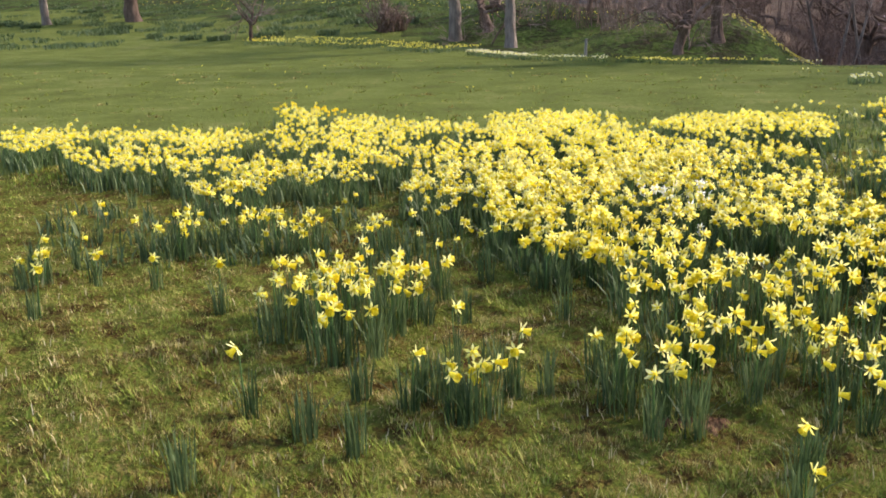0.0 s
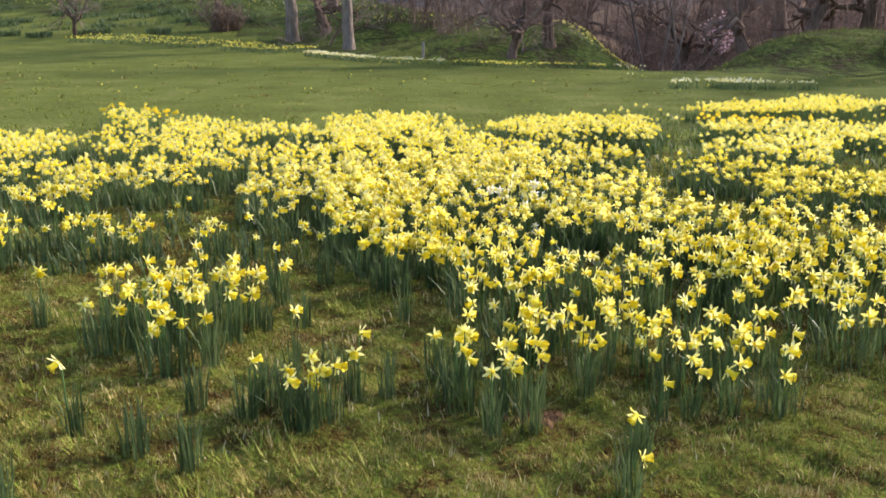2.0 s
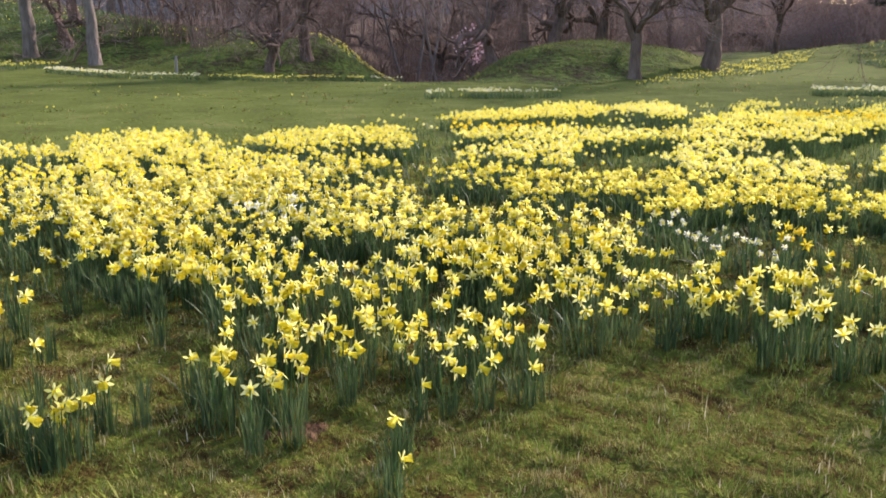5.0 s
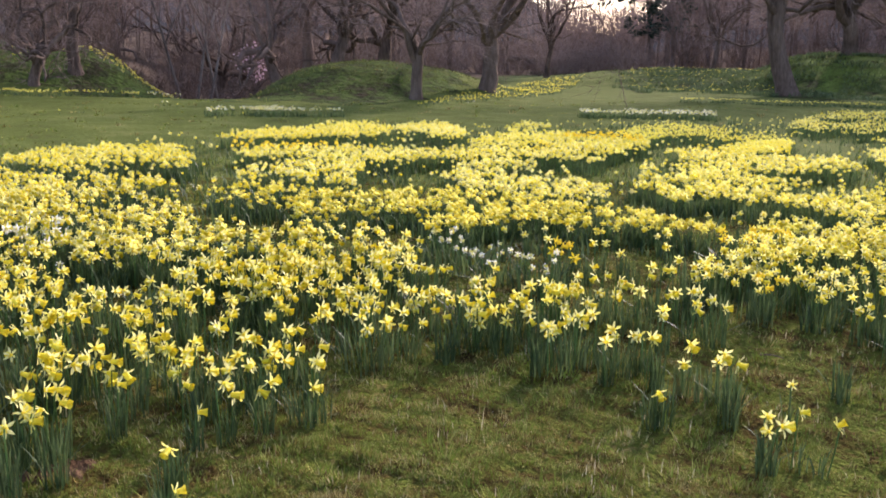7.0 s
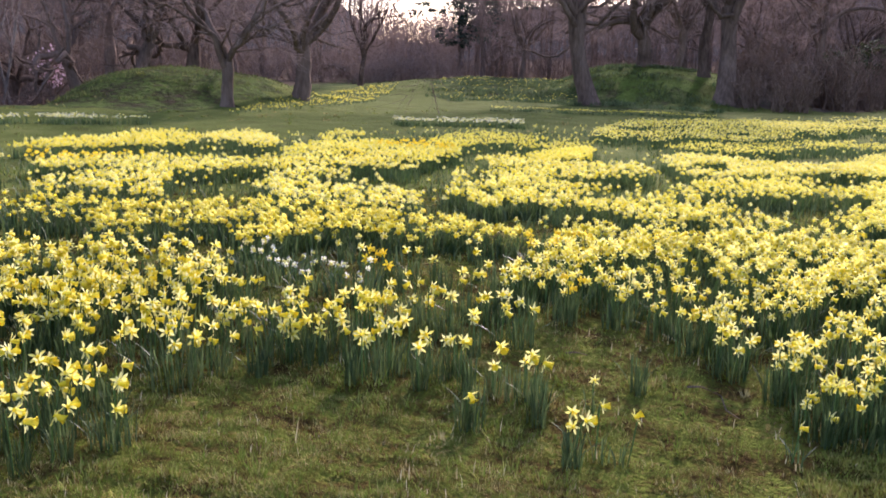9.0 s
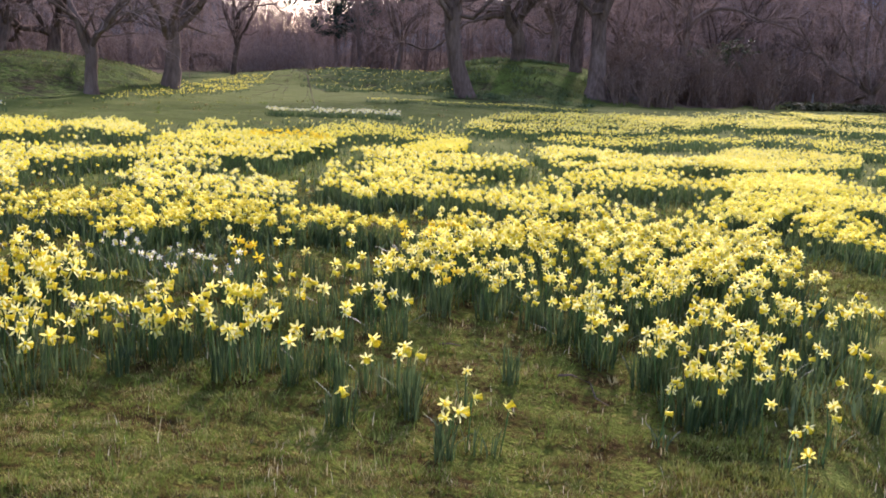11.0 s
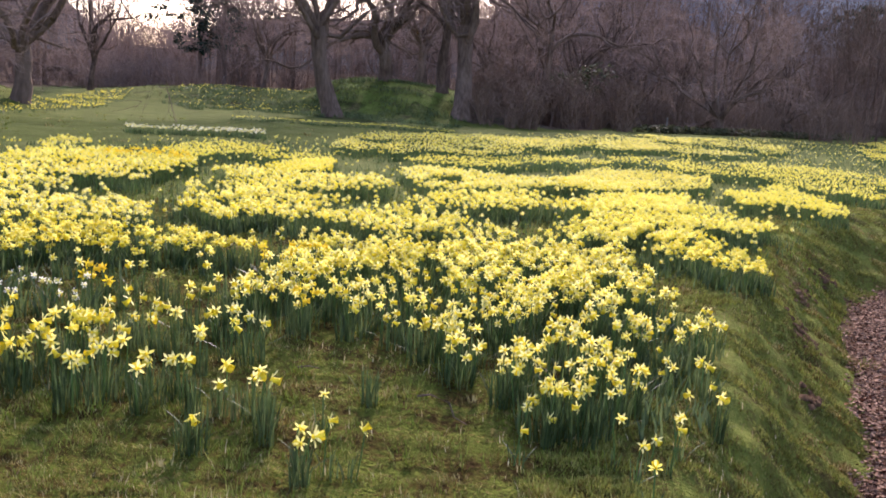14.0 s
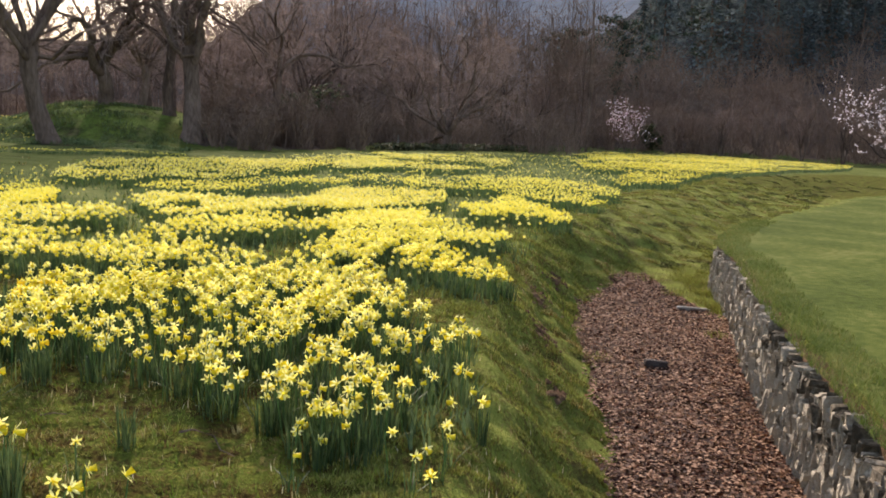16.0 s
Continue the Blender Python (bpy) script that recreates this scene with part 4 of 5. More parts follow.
BANK = "trees on the grassy banks"
for kind, az, dist, size, turn in (
        ("oak", -17.9, 65, 1.25, 40), ("pale", -22.5, 66, .8, 10), ("young", -11.6, 45.6, .75, 0), ("pale", .37, 41.5, .85, 30), ("pale", 3.63, 38.6, .72, 200), ("oak_b", 2.41, 42.6, .62, 80),
        ("oak_b", 2.9, 50, .8, 150), ("tall", 4.9, 76, 1.1, 0), ("young", 8.2, 44, .7, 90), ("pollard", 13.28, 31.2, .42, 160), ("tall", 15.5, 32.6, .62, 10), ("young", -4.8, 60, .6, 20),
        ("bushy", 9.3, 50, .7, 0), ("low", 12.2, 50, .6, 50), ("bushy", 10.6, 47, .6, 90), ("low", 14.6, 55, .65, 100),
        ("oak_b", 26.7, 42, .8, 20), ("tall", 28.4, 46, .9, 100), ("oak_b", 30.0, 41.5, .85, 220), ("oak", 32.8, 43, .85, 70), ("slim", 34.9, 29.6, 1.0, 255), ("oak", 39.1, 33.5, .78, 120),
        ("tall_b", 42.7, 56, .62, 30), ("tall_b", 52.3, 62, .7, 60), ("bushy", 50.4, 76, 1.1, 0), ("leaning", 56.5, 42.5, .95, -35), ("pollard", 59.5, 52, 1.0, 25), ("leaning", 61.2, 56, .62, 150), ("tall", 61.6, 62, .95, 70),
        ("tall", 62.95, 50, .9, 310), ("leaning", 64.15, 46, 1.05, 215), ("oak_b", 66.3, 64, .95, 10), ("oak_b", 67.6, 66, 1.0, 140), ("tall", 68.9, 58, .9, 0), ("tall_b", 70.6, 70, 1.0, 50), ("oak", 72.6, 76, .9, 200),
        ("low", 79.2, 66, 1.15, 40), ("low", 74.6, 78, 1.05, 160), ("low", 82.8, 82, .9, 220), ("bushy", 77.0, 74, 1.1, 60), ("bushy", 87.0, 92, .7, 10), ("bushy", 84.6, 88, .9, 80), ("bushy", 95.4, 92, .75, 30),
        ("bushy", 99.8, 94, .8, 75), ("low", 92.6, 100, .5, 0), ("low", 97.4, 100, .55, 140), ("bushy", 102.0, 90, .8, 20)):
    tree(kind, az, dist, size, turn=turn, group=BANK)

for az, dist, turn in ((21.3, 50, 170), (21.9, 51, 20), (22.6, 50.5, -10), (23.3, 52, 200), (24.4, 54, 30)):
    tree("birch", az, dist, 1.0, turn=turn, group="pale birches in the hollow")

KINDS = ["tall", "tall_b", "oak_b", "low", "bushy", "tall_b"]
for k in range(40):
    az = 10 + 76 * (k + RNG.random()) / 40
    near = np.interp(az, [10, 16, 28, 40, 44, 49, 52, 60, 70, 85], [64, 56, 54, 60, 98, 98, 80, 68, 74, 84])
    dist = near + RNG.uniform(0, 36)
    kind = KINDS[RNG.integers(len(KINDS))]
    size = RNG.uniform(.65, 1.0) * np.interp(az, [10, 42.5, 43.5, 47.5, 48.8, 84], [.95, .9, .36, .36, .85, .8])
    tree(kind, az, dist, size)
for k in range(14):
    az = -34 + 42 * (k + RNG.random()) / 14
    tree(KINDS[RNG.integers(len(KINDS))], az, RNG.uniform(95, 150), RNG.uniform(.7, 1.0))


# ---- thicket, evergreens, blossom ----
def thicket(label, spots, mat, tall, wide, stems, name="thicket"):
    """Brushwood: thin rising stems with side twigs, in one mass."""
    n = len(spots)
    lots, tone = [], []
    for k in range(stems):
        a = RNG.uniform(0, 6.28)
        h, w = tall * RNG.uniform(.5, 1.1), wide * RNG.uniform(.1, 1.0)
        c = np.array((math.cos(a) * w, math.sin(a) * w, h))
        mid = c * (.55, .55, .5) + RNG.normal(0, .12, 3) * wide
        foot = np.array((math.cos(a), math.sin(a), 0)) * wide * RNG.uniform(0, .45)
        lots.append(strip([foot, mid, c], [.022, .015, .005]))
        tone += [1, 1] + [0] * 9
        for _ in range(9):
            u = RNG.uniform(.25, 1.0)
            s = mid + (c - mid) * u if RNG.random() < .7 else foot + (mid - foot) * u
            lots.append(strip([s, s + RNG.normal(0, .21, 3) * tall * .5 + (0, 0, .05 * tall)], [.014, .004]))
    v, f = together(*lots)
    x, y = spots[:, 0], spots[:, 1]
    ob = new(name, mesh_of(name, *stamp(v, f, np.stack([x, y, ground(x, y) - .1], -1), RNG.uniform(0, 6.28, n), RNG.uniform(.6, 1.3, n)), [mat, "brush"], np.tile(tone, n)))
    tagged(ob, label, "bushes", kind="stuff")


def back_wood(label, spots, tall, twigs, mat="twig"):
    """Far bare trees closing the wood behind: thin trunks under a haze of twigs."""
    lots, tone = [], []
    x, y = spots[:, 0], spots[:, 1]
    for k in range(3):
        pick = np.arange(len(x)) % 3 == k
        bits = [strip([(0, 0, 0), (RNG.normal(0, .3), RNG.normal(0, .3), tall * .5), (RNG.normal(0, .5), RNG.normal(0, .5), tall * .95)], [.09, .065, .02]),
                strip([(0, 0, tall * .3), (RNG.normal(0, 1.6), RNG.normal(0, 1.6), tall * .8)], [.08, .03])]
        for _ in range(twigs):
            d = RNG.normal(0, 1, 3)
            d /= np.linalg.norm(d)
            s = d * (.27 * tall, .27 * tall, .40 * tall) * RNG.random() ** .5 + (0, 0, tall * .58)
            e = d * (.5, .5, .25) + RNG.normal(0, .35, 3) + (0, 0, .45)
            bits.append(strip([s, s + e * RNG.uniform(.7, 1.9)], [.022, .005]))
        v, f = together(*bits)
        n = int(pick.sum())
        tone.append(np.tile([1, 1, 1] + [0] * twigs, n))
        lots.append(stamp(v, f, np.stack([x[pick], y[pick], ground(x[pick], y[pick]) - .1], -1), RNG.uniform(0, 6.28, n), RNG.uniform(.65, 1.25, n)))
    tagged(new("back_wood", mesh_of("back_wood", *together(*lots), [mat, "brush"], np.concatenate(tone))), label, "woods", kind="stuff")


def spread(n, az0, az1, r0, r1):
    az = np.radians(RNG.uniform(az0, az1, n))
    r = RNG.uniform(r0, r1, n)
    return np.stack([r * np.sin(az), r * np.cos(az)], -1)


thicket("dense brown leafless brushwood along the wood's edge", spread(100, 66, 87, 68, 88), "brush", 3.0, 2.4, 22)
thicket("dense brown leafless brushwood below the conifers", spread(130, 82, 106, 92, 124), "brush", 3.6, 3.0, 22)
thicket("grey-brown brushwood at the back of the wood", spread(90, 40, 68, 86, 120), "twig", 3.6, 2.2, 20)
thicket("grey-brown brushwood behind the round mound", spread(70, 34, 49.5, 66, 112), "twig", 3.2, 2.4, 22)
thicket("dark brushwood in the hollow between the mounds", spread(70, 12, 34, 52, 90), "brush", 3.4, 2.0, 20)
thicket("low dark scrub on the floor of the hollow", spread(40, 15.5, 25, 36, 52), "brush", 1.3, 1.1, 22)
thicket("brown brushwood on top of the hill", spread(30, -30, 8, 88, 120), "twig", 2.5, 1.6, 16)
back_wood("far bare trees closing the view behind the field", spread(160, 10, 43.2, 82, 135), 13, 270)
back_wood("low bare trees behind the gap between the mounds", spread(80, 42.5, 48.4, 105, 150), 7.5, 170)
back_wood("far bare trees behind the green mound", spread(110, 48.2, 68, 88, 140), 13, 270)
back_wood("dark bare trees behind the brushwood", spread(150, 66, 88, 84, 130), 14, 300, "brush")
back_wood("tall bare trees crowding behind the green mound", spread(70, 49, 76, 84, 114), 17, 310)
back_wood("bare trees on the slope below the conifers", spread(140, 84, 108, 105, 165), 8, 280, "brush")
back_wood("bare trees along the top of the hill", spread(50, -36, 10, 105, 150), 12, 180)


thicket("brown leafless bush beside the mound", spread(7, 64.6, 67.2, 53, 56), "twig", 2.0, 1.3, 40)
thicket("low round twiggy grey-brown bush on the hill", np.array([(-3.0, 45.0), (-2.3, 45.3)]), "twig", 1.3, .9, 60)
thicket("thin brown saplings on the side of the hill", spread(9, 6, 11, 36, 44), "brush", 2.6, 1.2, 14)
thicket("dark brown brushwood in the shade of the wood", spread(55, 65.2, 74, 51, 68), "brush", 2.6, 1.6, 30)


thicket("low brown brush at the foot of the mound", spread(26, 64.6, 68.5, 45.5, 52), "brush", 1.7, 1.2, 34)


def leaf_cards(n, low, high, seed):
    """Small leaf clumps scattered in a body of given half sizes; each is a bent triangle pair."""
    g = np.random.default_rng(seed)
    d = g.normal(0, 1, (n, 3))
    d /= np.linalg.norm(d, axis=1)[:, None]
    return d * g.uniform(low, high, n)[:, None] ** .6


CARD = np.array([(-.5, 0, 0), (.5, 0, .1), (.1, .6, .18), (-.2, -.5, .12)]), np.array([(0, 1, 2), (0, 3, 1)])


def conifer_source(seed, height, pine):
    g = np.random.default_rng(seed)
    t = thing("pine_tree" if pine else "fir_tree", (0, 0, 0), "dark green pine with a broad rounded crown on the slope" if pine else
              "tall dark conical fir in the plantation on the slope", "tree", "evergreens on the far slope")
    z = np.linspace(0, height * .96, 7)
    part("trunk", mesh_of("trunk", *tube(np.stack([g.normal(0, .08, 7), g.normal(0, .08, 7), z], -1), np.linspace(.32, .05, 7), 7), ["bark"], smooth=True), t)
    spots, size = [], []
    if pine:
        for _ in range(64):
            c = np.array((g.normal(0, 2.2), g.normal(0, 2.2), height * g.uniform(.28, .97)))
            c[:2] *= 1.25 - abs(c[2] / height - .65) * 1.9
            q = leaf_cards(56, .1, 1.0, int(g.integers(1e6))) * (1.05, 1.05, .5) + c
            spots.append(q)
            size.append(np.full(56, .34))
    else:
        for k in range(30):
            u = .1 + .9 * k / 30
            reach = (1 - u) * height * .24 + .25
            for _ in range(8):
                a = g.uniform(0, 6.28)
                s = np.linspace(.15, 1, 6)
                q = np.stack([reach * s * math.cos(a), reach * s * math.sin(a), height * u - .22 * reach * s], -1) + g.normal(0, .12, (6, 3))
                spots.append(q)
                size.append(np.full(6, .55))
    spots, size = np.concatenate(spots), np.concatenate(size)
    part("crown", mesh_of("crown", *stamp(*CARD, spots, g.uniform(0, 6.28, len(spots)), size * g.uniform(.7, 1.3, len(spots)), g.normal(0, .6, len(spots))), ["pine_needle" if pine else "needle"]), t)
    return [t, False]


SOURCES["pine"] = conifer_source(31, 15, True)
SOURCES["fir"] = conifer_source(33, 20, False)
EVERGREEN = "evergreens on the far slope"
for az, dist, size in ((86.4, 128, .95), (89.4, 130, .95), (86.0, 150, .9), (94, 160, .8), (48.6, 92, .75), (50.0, 88, .8), (27, 88, .8), (13.8, 84, .8), (15.6, 80, .85), (17.4, 86, .8)):
    tree("pine", az, dist, size, group=EVERGREEN)
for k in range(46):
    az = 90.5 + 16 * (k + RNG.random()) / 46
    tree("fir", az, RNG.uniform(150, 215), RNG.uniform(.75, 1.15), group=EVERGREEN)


def blossom_tree(az, dist, height, label, wide=.5):
    """A small magnolia: forked stems with pale blossoms on the twigs."""
    n = int(520 * wide * height)
    x, y = dist * math.sin(radians(az)), dist * math.cos(radians(az))
    wood, fine = grow_tree(int(dist), height * 1.5, .16, fork=.06, limbs=8, wide=.95, levels=4, crook=.4)
    across = wide * height / np.quantile(np.hypot(fine[0][:, 0], fine[0][:, 1]), .95)
    fit = np.array([across, across, height / np.quantile(fine[0][:, 2], .98)])
    t = thing("magnolia_tree", (x, y, float(ground(x, y))), label, "tree")
    part("trunk", mesh_of("trunk", wood[0] * fit, wood[1], ["bark"], smooth=True), t)
    part("twig_crown", mesh_of("twig_crown", fine[0] * fit, fine[1], ["twig"], smooth=True), t)
    tips = (fine[0] * fit)[RNG.integers(0, len(fine[0]), n)]
    tips = tips[tips[:, 2] > .2 * height]
    n = len(tips)
    part("blossom", mesh_of("blossom", *stamp(*CARD, tips + RNG.normal(0, .05, (n, 3)), RNG.uniform(0, 6.28, n), RNG.uniform(.06, .17, n), RNG.normal(0, .8, n)), ["blossom"]), t)


blossom_tree(89.9, 93, 4.8, "small magnolia in pale pink blossom at the wood's edge")
blossom_tree(104.6, 84, 6.4, "spreading magnolia in white blossom by the lawn", .7)
blossom_tree(25.4, 52, 2.3, "pink-blossomed magnolia in the hollow of the wood")


def evergreen_shrub(az, dist, wide, high):
    """A dark leafy shrub: stems under a loose mass of small leaves."""
    x, y = dist * math.sin(radians(az)), dist * math.cos(radians(az))
    t = thing("evergreen_shrub", (x, y, float(ground(x, y))), "dull green evergreen shrub at the wood's edge", "shrub", "evergreen shrubs")
    lots = [tube([(0, 0, 0), RNG.normal(0, .25, 3) * wide + (0, 0, .4 * high), RNG.normal(0, .35, 3) * wide + (0, 0, .85 * high)], [.05, .04, .015], 4) for _ in range(7)]
    for lot in lots:
        part("stem", mesh_of("stem", *lot, ["bark"], smooth=True), t)
    q = []
    for _ in range(22):
        c = RNG.normal(0, 1, 3) * (.33 * wide, .33 * wide, .22 * high) + (0, 0, .52 * high)
        q.append(c + leaf_cards(70, .1, 1.0, int(RNG.integers(1e6))) * (.28 * wide, .28 * wide, .2 * high))
    q = np.concatenate(q)
    q = q[q[:, 2] > .05]
    n = len(q)
    part("foliage", mesh_of("foliage", *stamp(*CARD, q, RNG.uniform(0, 6.28, n), RNG.uniform(.12, .3, n), RNG.normal(0, .7, n)), ["shrub_leaf"]), t)


for az, dist, wide, high in ((69.6, 61, 2.2, 3.2), (71.4, 64, 2.4, 3.6), (91.3, 97, 1.6, 2.6), (66.6, 57, 1.4, 2.0)):
    evergreen_shrub(az, dist, wide, high)


def stake(az, dist, high):
    x, y = dist * math.sin(radians(az)), dist * math.cos(radians(az))
    bm = bmesh.new()
    bmesh.ops.create_cone(bm, cap_ends=True, segments=8, radius1=.05, radius2=.042, depth=high)
    bmesh.ops.bevel(bm, geom=[e for e in bm.edges if all(v.co.z > high * .4 for v in e.verts)], offset=.01, segments=1, affect="EDGES")
    me = bpy.data.meshes.new("stake")
    bm.to_mesh(me)
    bm.free()
    me.materials.append(M["grey_wood"])
    ob = new("wooden_stake", me)
    ob.matrix_world = pose(x, y, float(ground(x, y)) + high / 2 - .05, 1, 2, 0)
    tagged(ob, "short weathered wooden stake in the grass", "stake", "wooden stakes")


stake(8.0, 31.8, .6)
stake(76.3, 62, 1.0)


def hedge_strip(points, wide, high, label):
    p = np.array(points, float)
    u = RNG.random(2400)
    i = np.minimum((u * (len(p) - 1)).astype(int), len(p) - 2)
    w = (u * (len(p) - 1) - i)[:, None]
    q = p[i] * (1 - w) + p[i + 1] * w + RNG.uniform(-.5, .5, (2400, 2)) * wide
    xyz = np.stack([q[:, 0], q[:, 1], ground(q[:, 0], q[:, 1]) + RNG.random(2400) * high], -1)
    tagged(new("hedge", mesh_of("hedge", *stamp(*CARD, xyz, RNG.uniform(0, 6.28, 2400), RNG.uniform(.12, .3, 2400), RNG.normal(0, .6, 2400)), ["shrub_leaf"])), label, "hedge", kind="stuff")


hedge_strip([(55.6, 14.7), (66, 11), (80.8, 6)], 1.2, .42, "low dark clipped hedge across the far edge of the field")


# ---- tufts on the hill and banks ----
def bank_tufts(label, spots, high, mat="shrub_leaf", blades=70):
    n = len(spots)
    v, f = blade(high, .04, high * .6, 2)
    lots = []
    az = np.arctan2(spots[:, 0], spots[:, 1])
    long = RNG.uniform(.25, .62, n)
    for _ in range(blades):
        a, b = RNG.uniform(-1.5, 1.5, n) * long, RNG.normal(0, .3, n)
        px, py = spots[:, 0] + np.cos(az) * a + np.sin(az) * b, spots[:, 1] - np.sin(az) * a + np.cos(az) * b
        lots.append(stamp(v, f, np.stack([px, py, ground(px, py) - .02], -1), RNG.uniform(0, 6.28, n), RNG.uniform(.6, 1.2, n)))
    tagged(new("leaf_tufts", mesh_of("leaf_tufts", *together(*lots), [mat], smooth=True)), label, "plants", kind="stuff")


def mound_grass(label, x0, y0, rad, n, high):
    """Uneven grass on a mound: short bent blades in tufts."""
    a, d = RNG.uniform(0, 6.28, n), rad * np.sqrt(RNG.random(n))
    x, y = x0 + d * np.cos(a), y0 + d * np.sin(a)
    keep = ripple(x, y, 1.7, 5) + .6 * ripple(x, y, .7, 6) > -.3
    x, y = x[keep], y[keep]
    n = len(x)
    h = high * RNG.uniform(.5, 1.4, n) * (1.2 + .5 * ripple(x, y, 1.7, 5))
    v, f = blade(1.0, 1.0, .7, 1)
    lots = []
    for _ in range(6):
        px, py = x + RNG.normal(0, .14, n), y + RNG.normal(0, .14, n)
        lots.append(stamp(v, f, np.stack([px, py, ground(px, py) - .02], -1), RNG.uniform(0, 6.28, n), np.stack([RNG.uniform(.016, .032, n), h, h * RNG.uniform(.6, 1.2, n)], -1)))
    tagged(new("mound_grass", mesh_of("mound_grass", *together(*lots), ["hill_blade"])), label, "grass", kind="stuff")


mound_grass("tufted dark green grass on the low mound", 9.4, 34.2, 6.2, 2300, 0.072)
mound_grass("tufted dark green grass on the round mound", 19.1, 30.8, 6.2, 2901, 0.072)
mound_grass("tufted grass on the sunny mound below the oaks", 43.6, 25.4, 8.0, 3385, 0.078)
mound_grass("tufted grass on the slope behind the daffodil beds", 46, 34, 11, 2418, 0.084)
mound_grass("tufted grass on the hill", 1, 58, 15, 3385, 0.108)
HILL_ROWS = np.array([(-27.7, 61.4), (-25.6, 59.3), (-24.3, 61.1), (-21.9, 59.8), (-18.6, 53.6), (-19.1, 56.6), (-15.1, 49.5), (-12.6, 47.1), (-10.9, 45.6), (-14.0, 54.3),
                      (-11.9, 56.6), (-8.6, 45.9), (-25.2, 68.6), (-20.6, 65.4), (-7.4, 55.2), (-5.8, 52.4), (-2.0, 48.1), (-4.5, 48.8), (-23.7, 65.3), (-5.6, 44.8)])
bank_tufts("long dark clumps of daffodil leaves at the foot of the hill", HILL_ROWS, .27, "leaf", 460)
bank_tufts("dark green leaf tufts scattered over the grassy hill", spread(330, -26, 14, 48, 84), .22, "leaf")
bank_tufts("dark daffodil leaf tufts on the far mounds", spread(150, 47.5, 64, 41, 60), .20, "leaf", 90)
drift(YELLOW, band([(-9, 43.5), (-4.1, 40.6), (-1.2, 38.2), (.8, 36.5)], 2.4), seed=21, keep=.5, gap=2.0, height=.2, few=.42, lanes=0)
drift(YELLOW, band([(2, 46), (8, 43), (12, 36), (13.5, 31)], 5.0), seed=22, keep=.7, gap=3.0, height=.18, few=.10, lanes=0)
drift(YELLOW, [(-26, 84), (-4, 74), (4, 60), (4, 48), (-4, 54), (-24, 72)], seed=23, keep=.8, gap=5, height=.2, few=.035, lanes=0)


# ---- foreground clumps ----
# heads in twos and threes, and the scattered clumps along the front
clump(-1.01, 3.61, 1, 0.03)
clump(-0.36, 3.61, 1, 0.03)
clump(-0.21, 3.73, 1, 0.03)
clump(-0.17, 3.52, 1, 0.03)
clump(-0.07, 3.61, 6, 0.05)
clump(-0.17, 4.12, 1, 0.03)
clump(0.07, 3.76, 2, 0.03)
clump(0.45, 3.99, 1, 0.03)
clump(0.59, 4.00, 2, 0.05)
clump(0.51, 3.67, 4, 0.05)
clump(0.58, 3.37, 1, 0.03)
clump(0.66, 3.55, 2, 0.04)
clump(0.76, 3.60, 6, 0.06)
clump(0.95, 4.10, 4, 0.07)
clump(-2.75, 5.58, 6, 0.08)
clump(-2.67, 5.65, 2, 0.04)
clump(-2.38, 5.65, 2, 0.04)
clump(-2.43, 4.89, 1, 0.03)
clump(-2.21, 6.17, 2, 0.06)
clump(-1.95, 5.50, 1, 0.03)
clump(-1.47, 5.07, 1, 0.03)
clump(-2.82, 6.92, 1, 0.03)
clump(-2.03, 6.28, 6, 0.08)
clump(-1.99, 6.58, 4, 0.05)
clump(-1.68, 6.70, 8, 0.12)
clump(-1.60, 7.01, 4, 0.10)
clump(-1.33, 6.46, 8, 0.15)
clump(-1.21, 6.55, 4, 0.10)
clump(-1.86, 7.04, 2, 0.06)
clump(-1.06, 6.43, 2, 0.10)
clump(-0.66, 6.46, 4, 0.08)
clump(-0.54, 5.37, 1, 0.03)
clump(-0.27, 5.54, 1, 0.03)
clump(-0.23, 5.28, 2, 0.04)
clump(-0.70, 5.90, 1, 0.03)
clump(-0.39, 6.37, 1, 0.03)
clump(1.09, 3.12, 1, 0.02, h=.22, bloom=.88)
clump(0.93, 2.80, 1, 0.02, h=.19, bloom=.85)
clump(0.66, 3.72, 1, 0.02, h=.23)
clump(0.56, 3.92, 3, 0.05, h=.23)
clump(1.05, 3.66, 2, 0.05, h=.24)
clump(1.28, 3.40, 1, 0.02, h=.23)
clump(1.41, 3.40, 2, 0.03, h=.23)
clump(1.58, 3.41, 2, 0.04, h=.23)
clump(1.79, 3.40, 3, 0.04, h=.23)
clump(1.93, 3.64, 2, 0.04, h=.23)
clump(3.90, 3.63, 4, 0.10, h=.24)
clump(3.92, 3.46, 3, 0.08, h=.24)
clump(4.31, 3.62, 6, 0.14, h=.24)
clump(3.78, 3.15, 2, 0.04, h=.24)
clump(4.38, 3.45, 1, 0.03, h=.24)
clump(4.11, 3.14, 5, 0.11, h=.24)
clump(3.38, 3.23, 1, 0.03, h=.24)
clump(3.19, 2.99, 1, 0.03, h=.24)
clump(3.39, 3.07, 3, 0.06, h=.24)
clump(3.46, 3.00, 1, 0.03, h=.24)
clump(2.98, 2.53, 1, 0.02, h=.25)
clump(3.33, 2.79, 2, 0.06, h=.25)
clump(3.41, 2.70, 2, 0.05, h=.25)
clump(3.46, 2.57, 3, 0.06, h=.24)
clump(3.38, 2.41, 1, 0.03, h=.22)
clump(3.58, 2.25, 1, 0.03, small=True, h=.22, bloom=.78)
clump(3.24, 2.12, 1, 0.03, small=True, h=.22, bloom=.78)
clump(3.04, 1.99, 2, 0.05, h=.21)
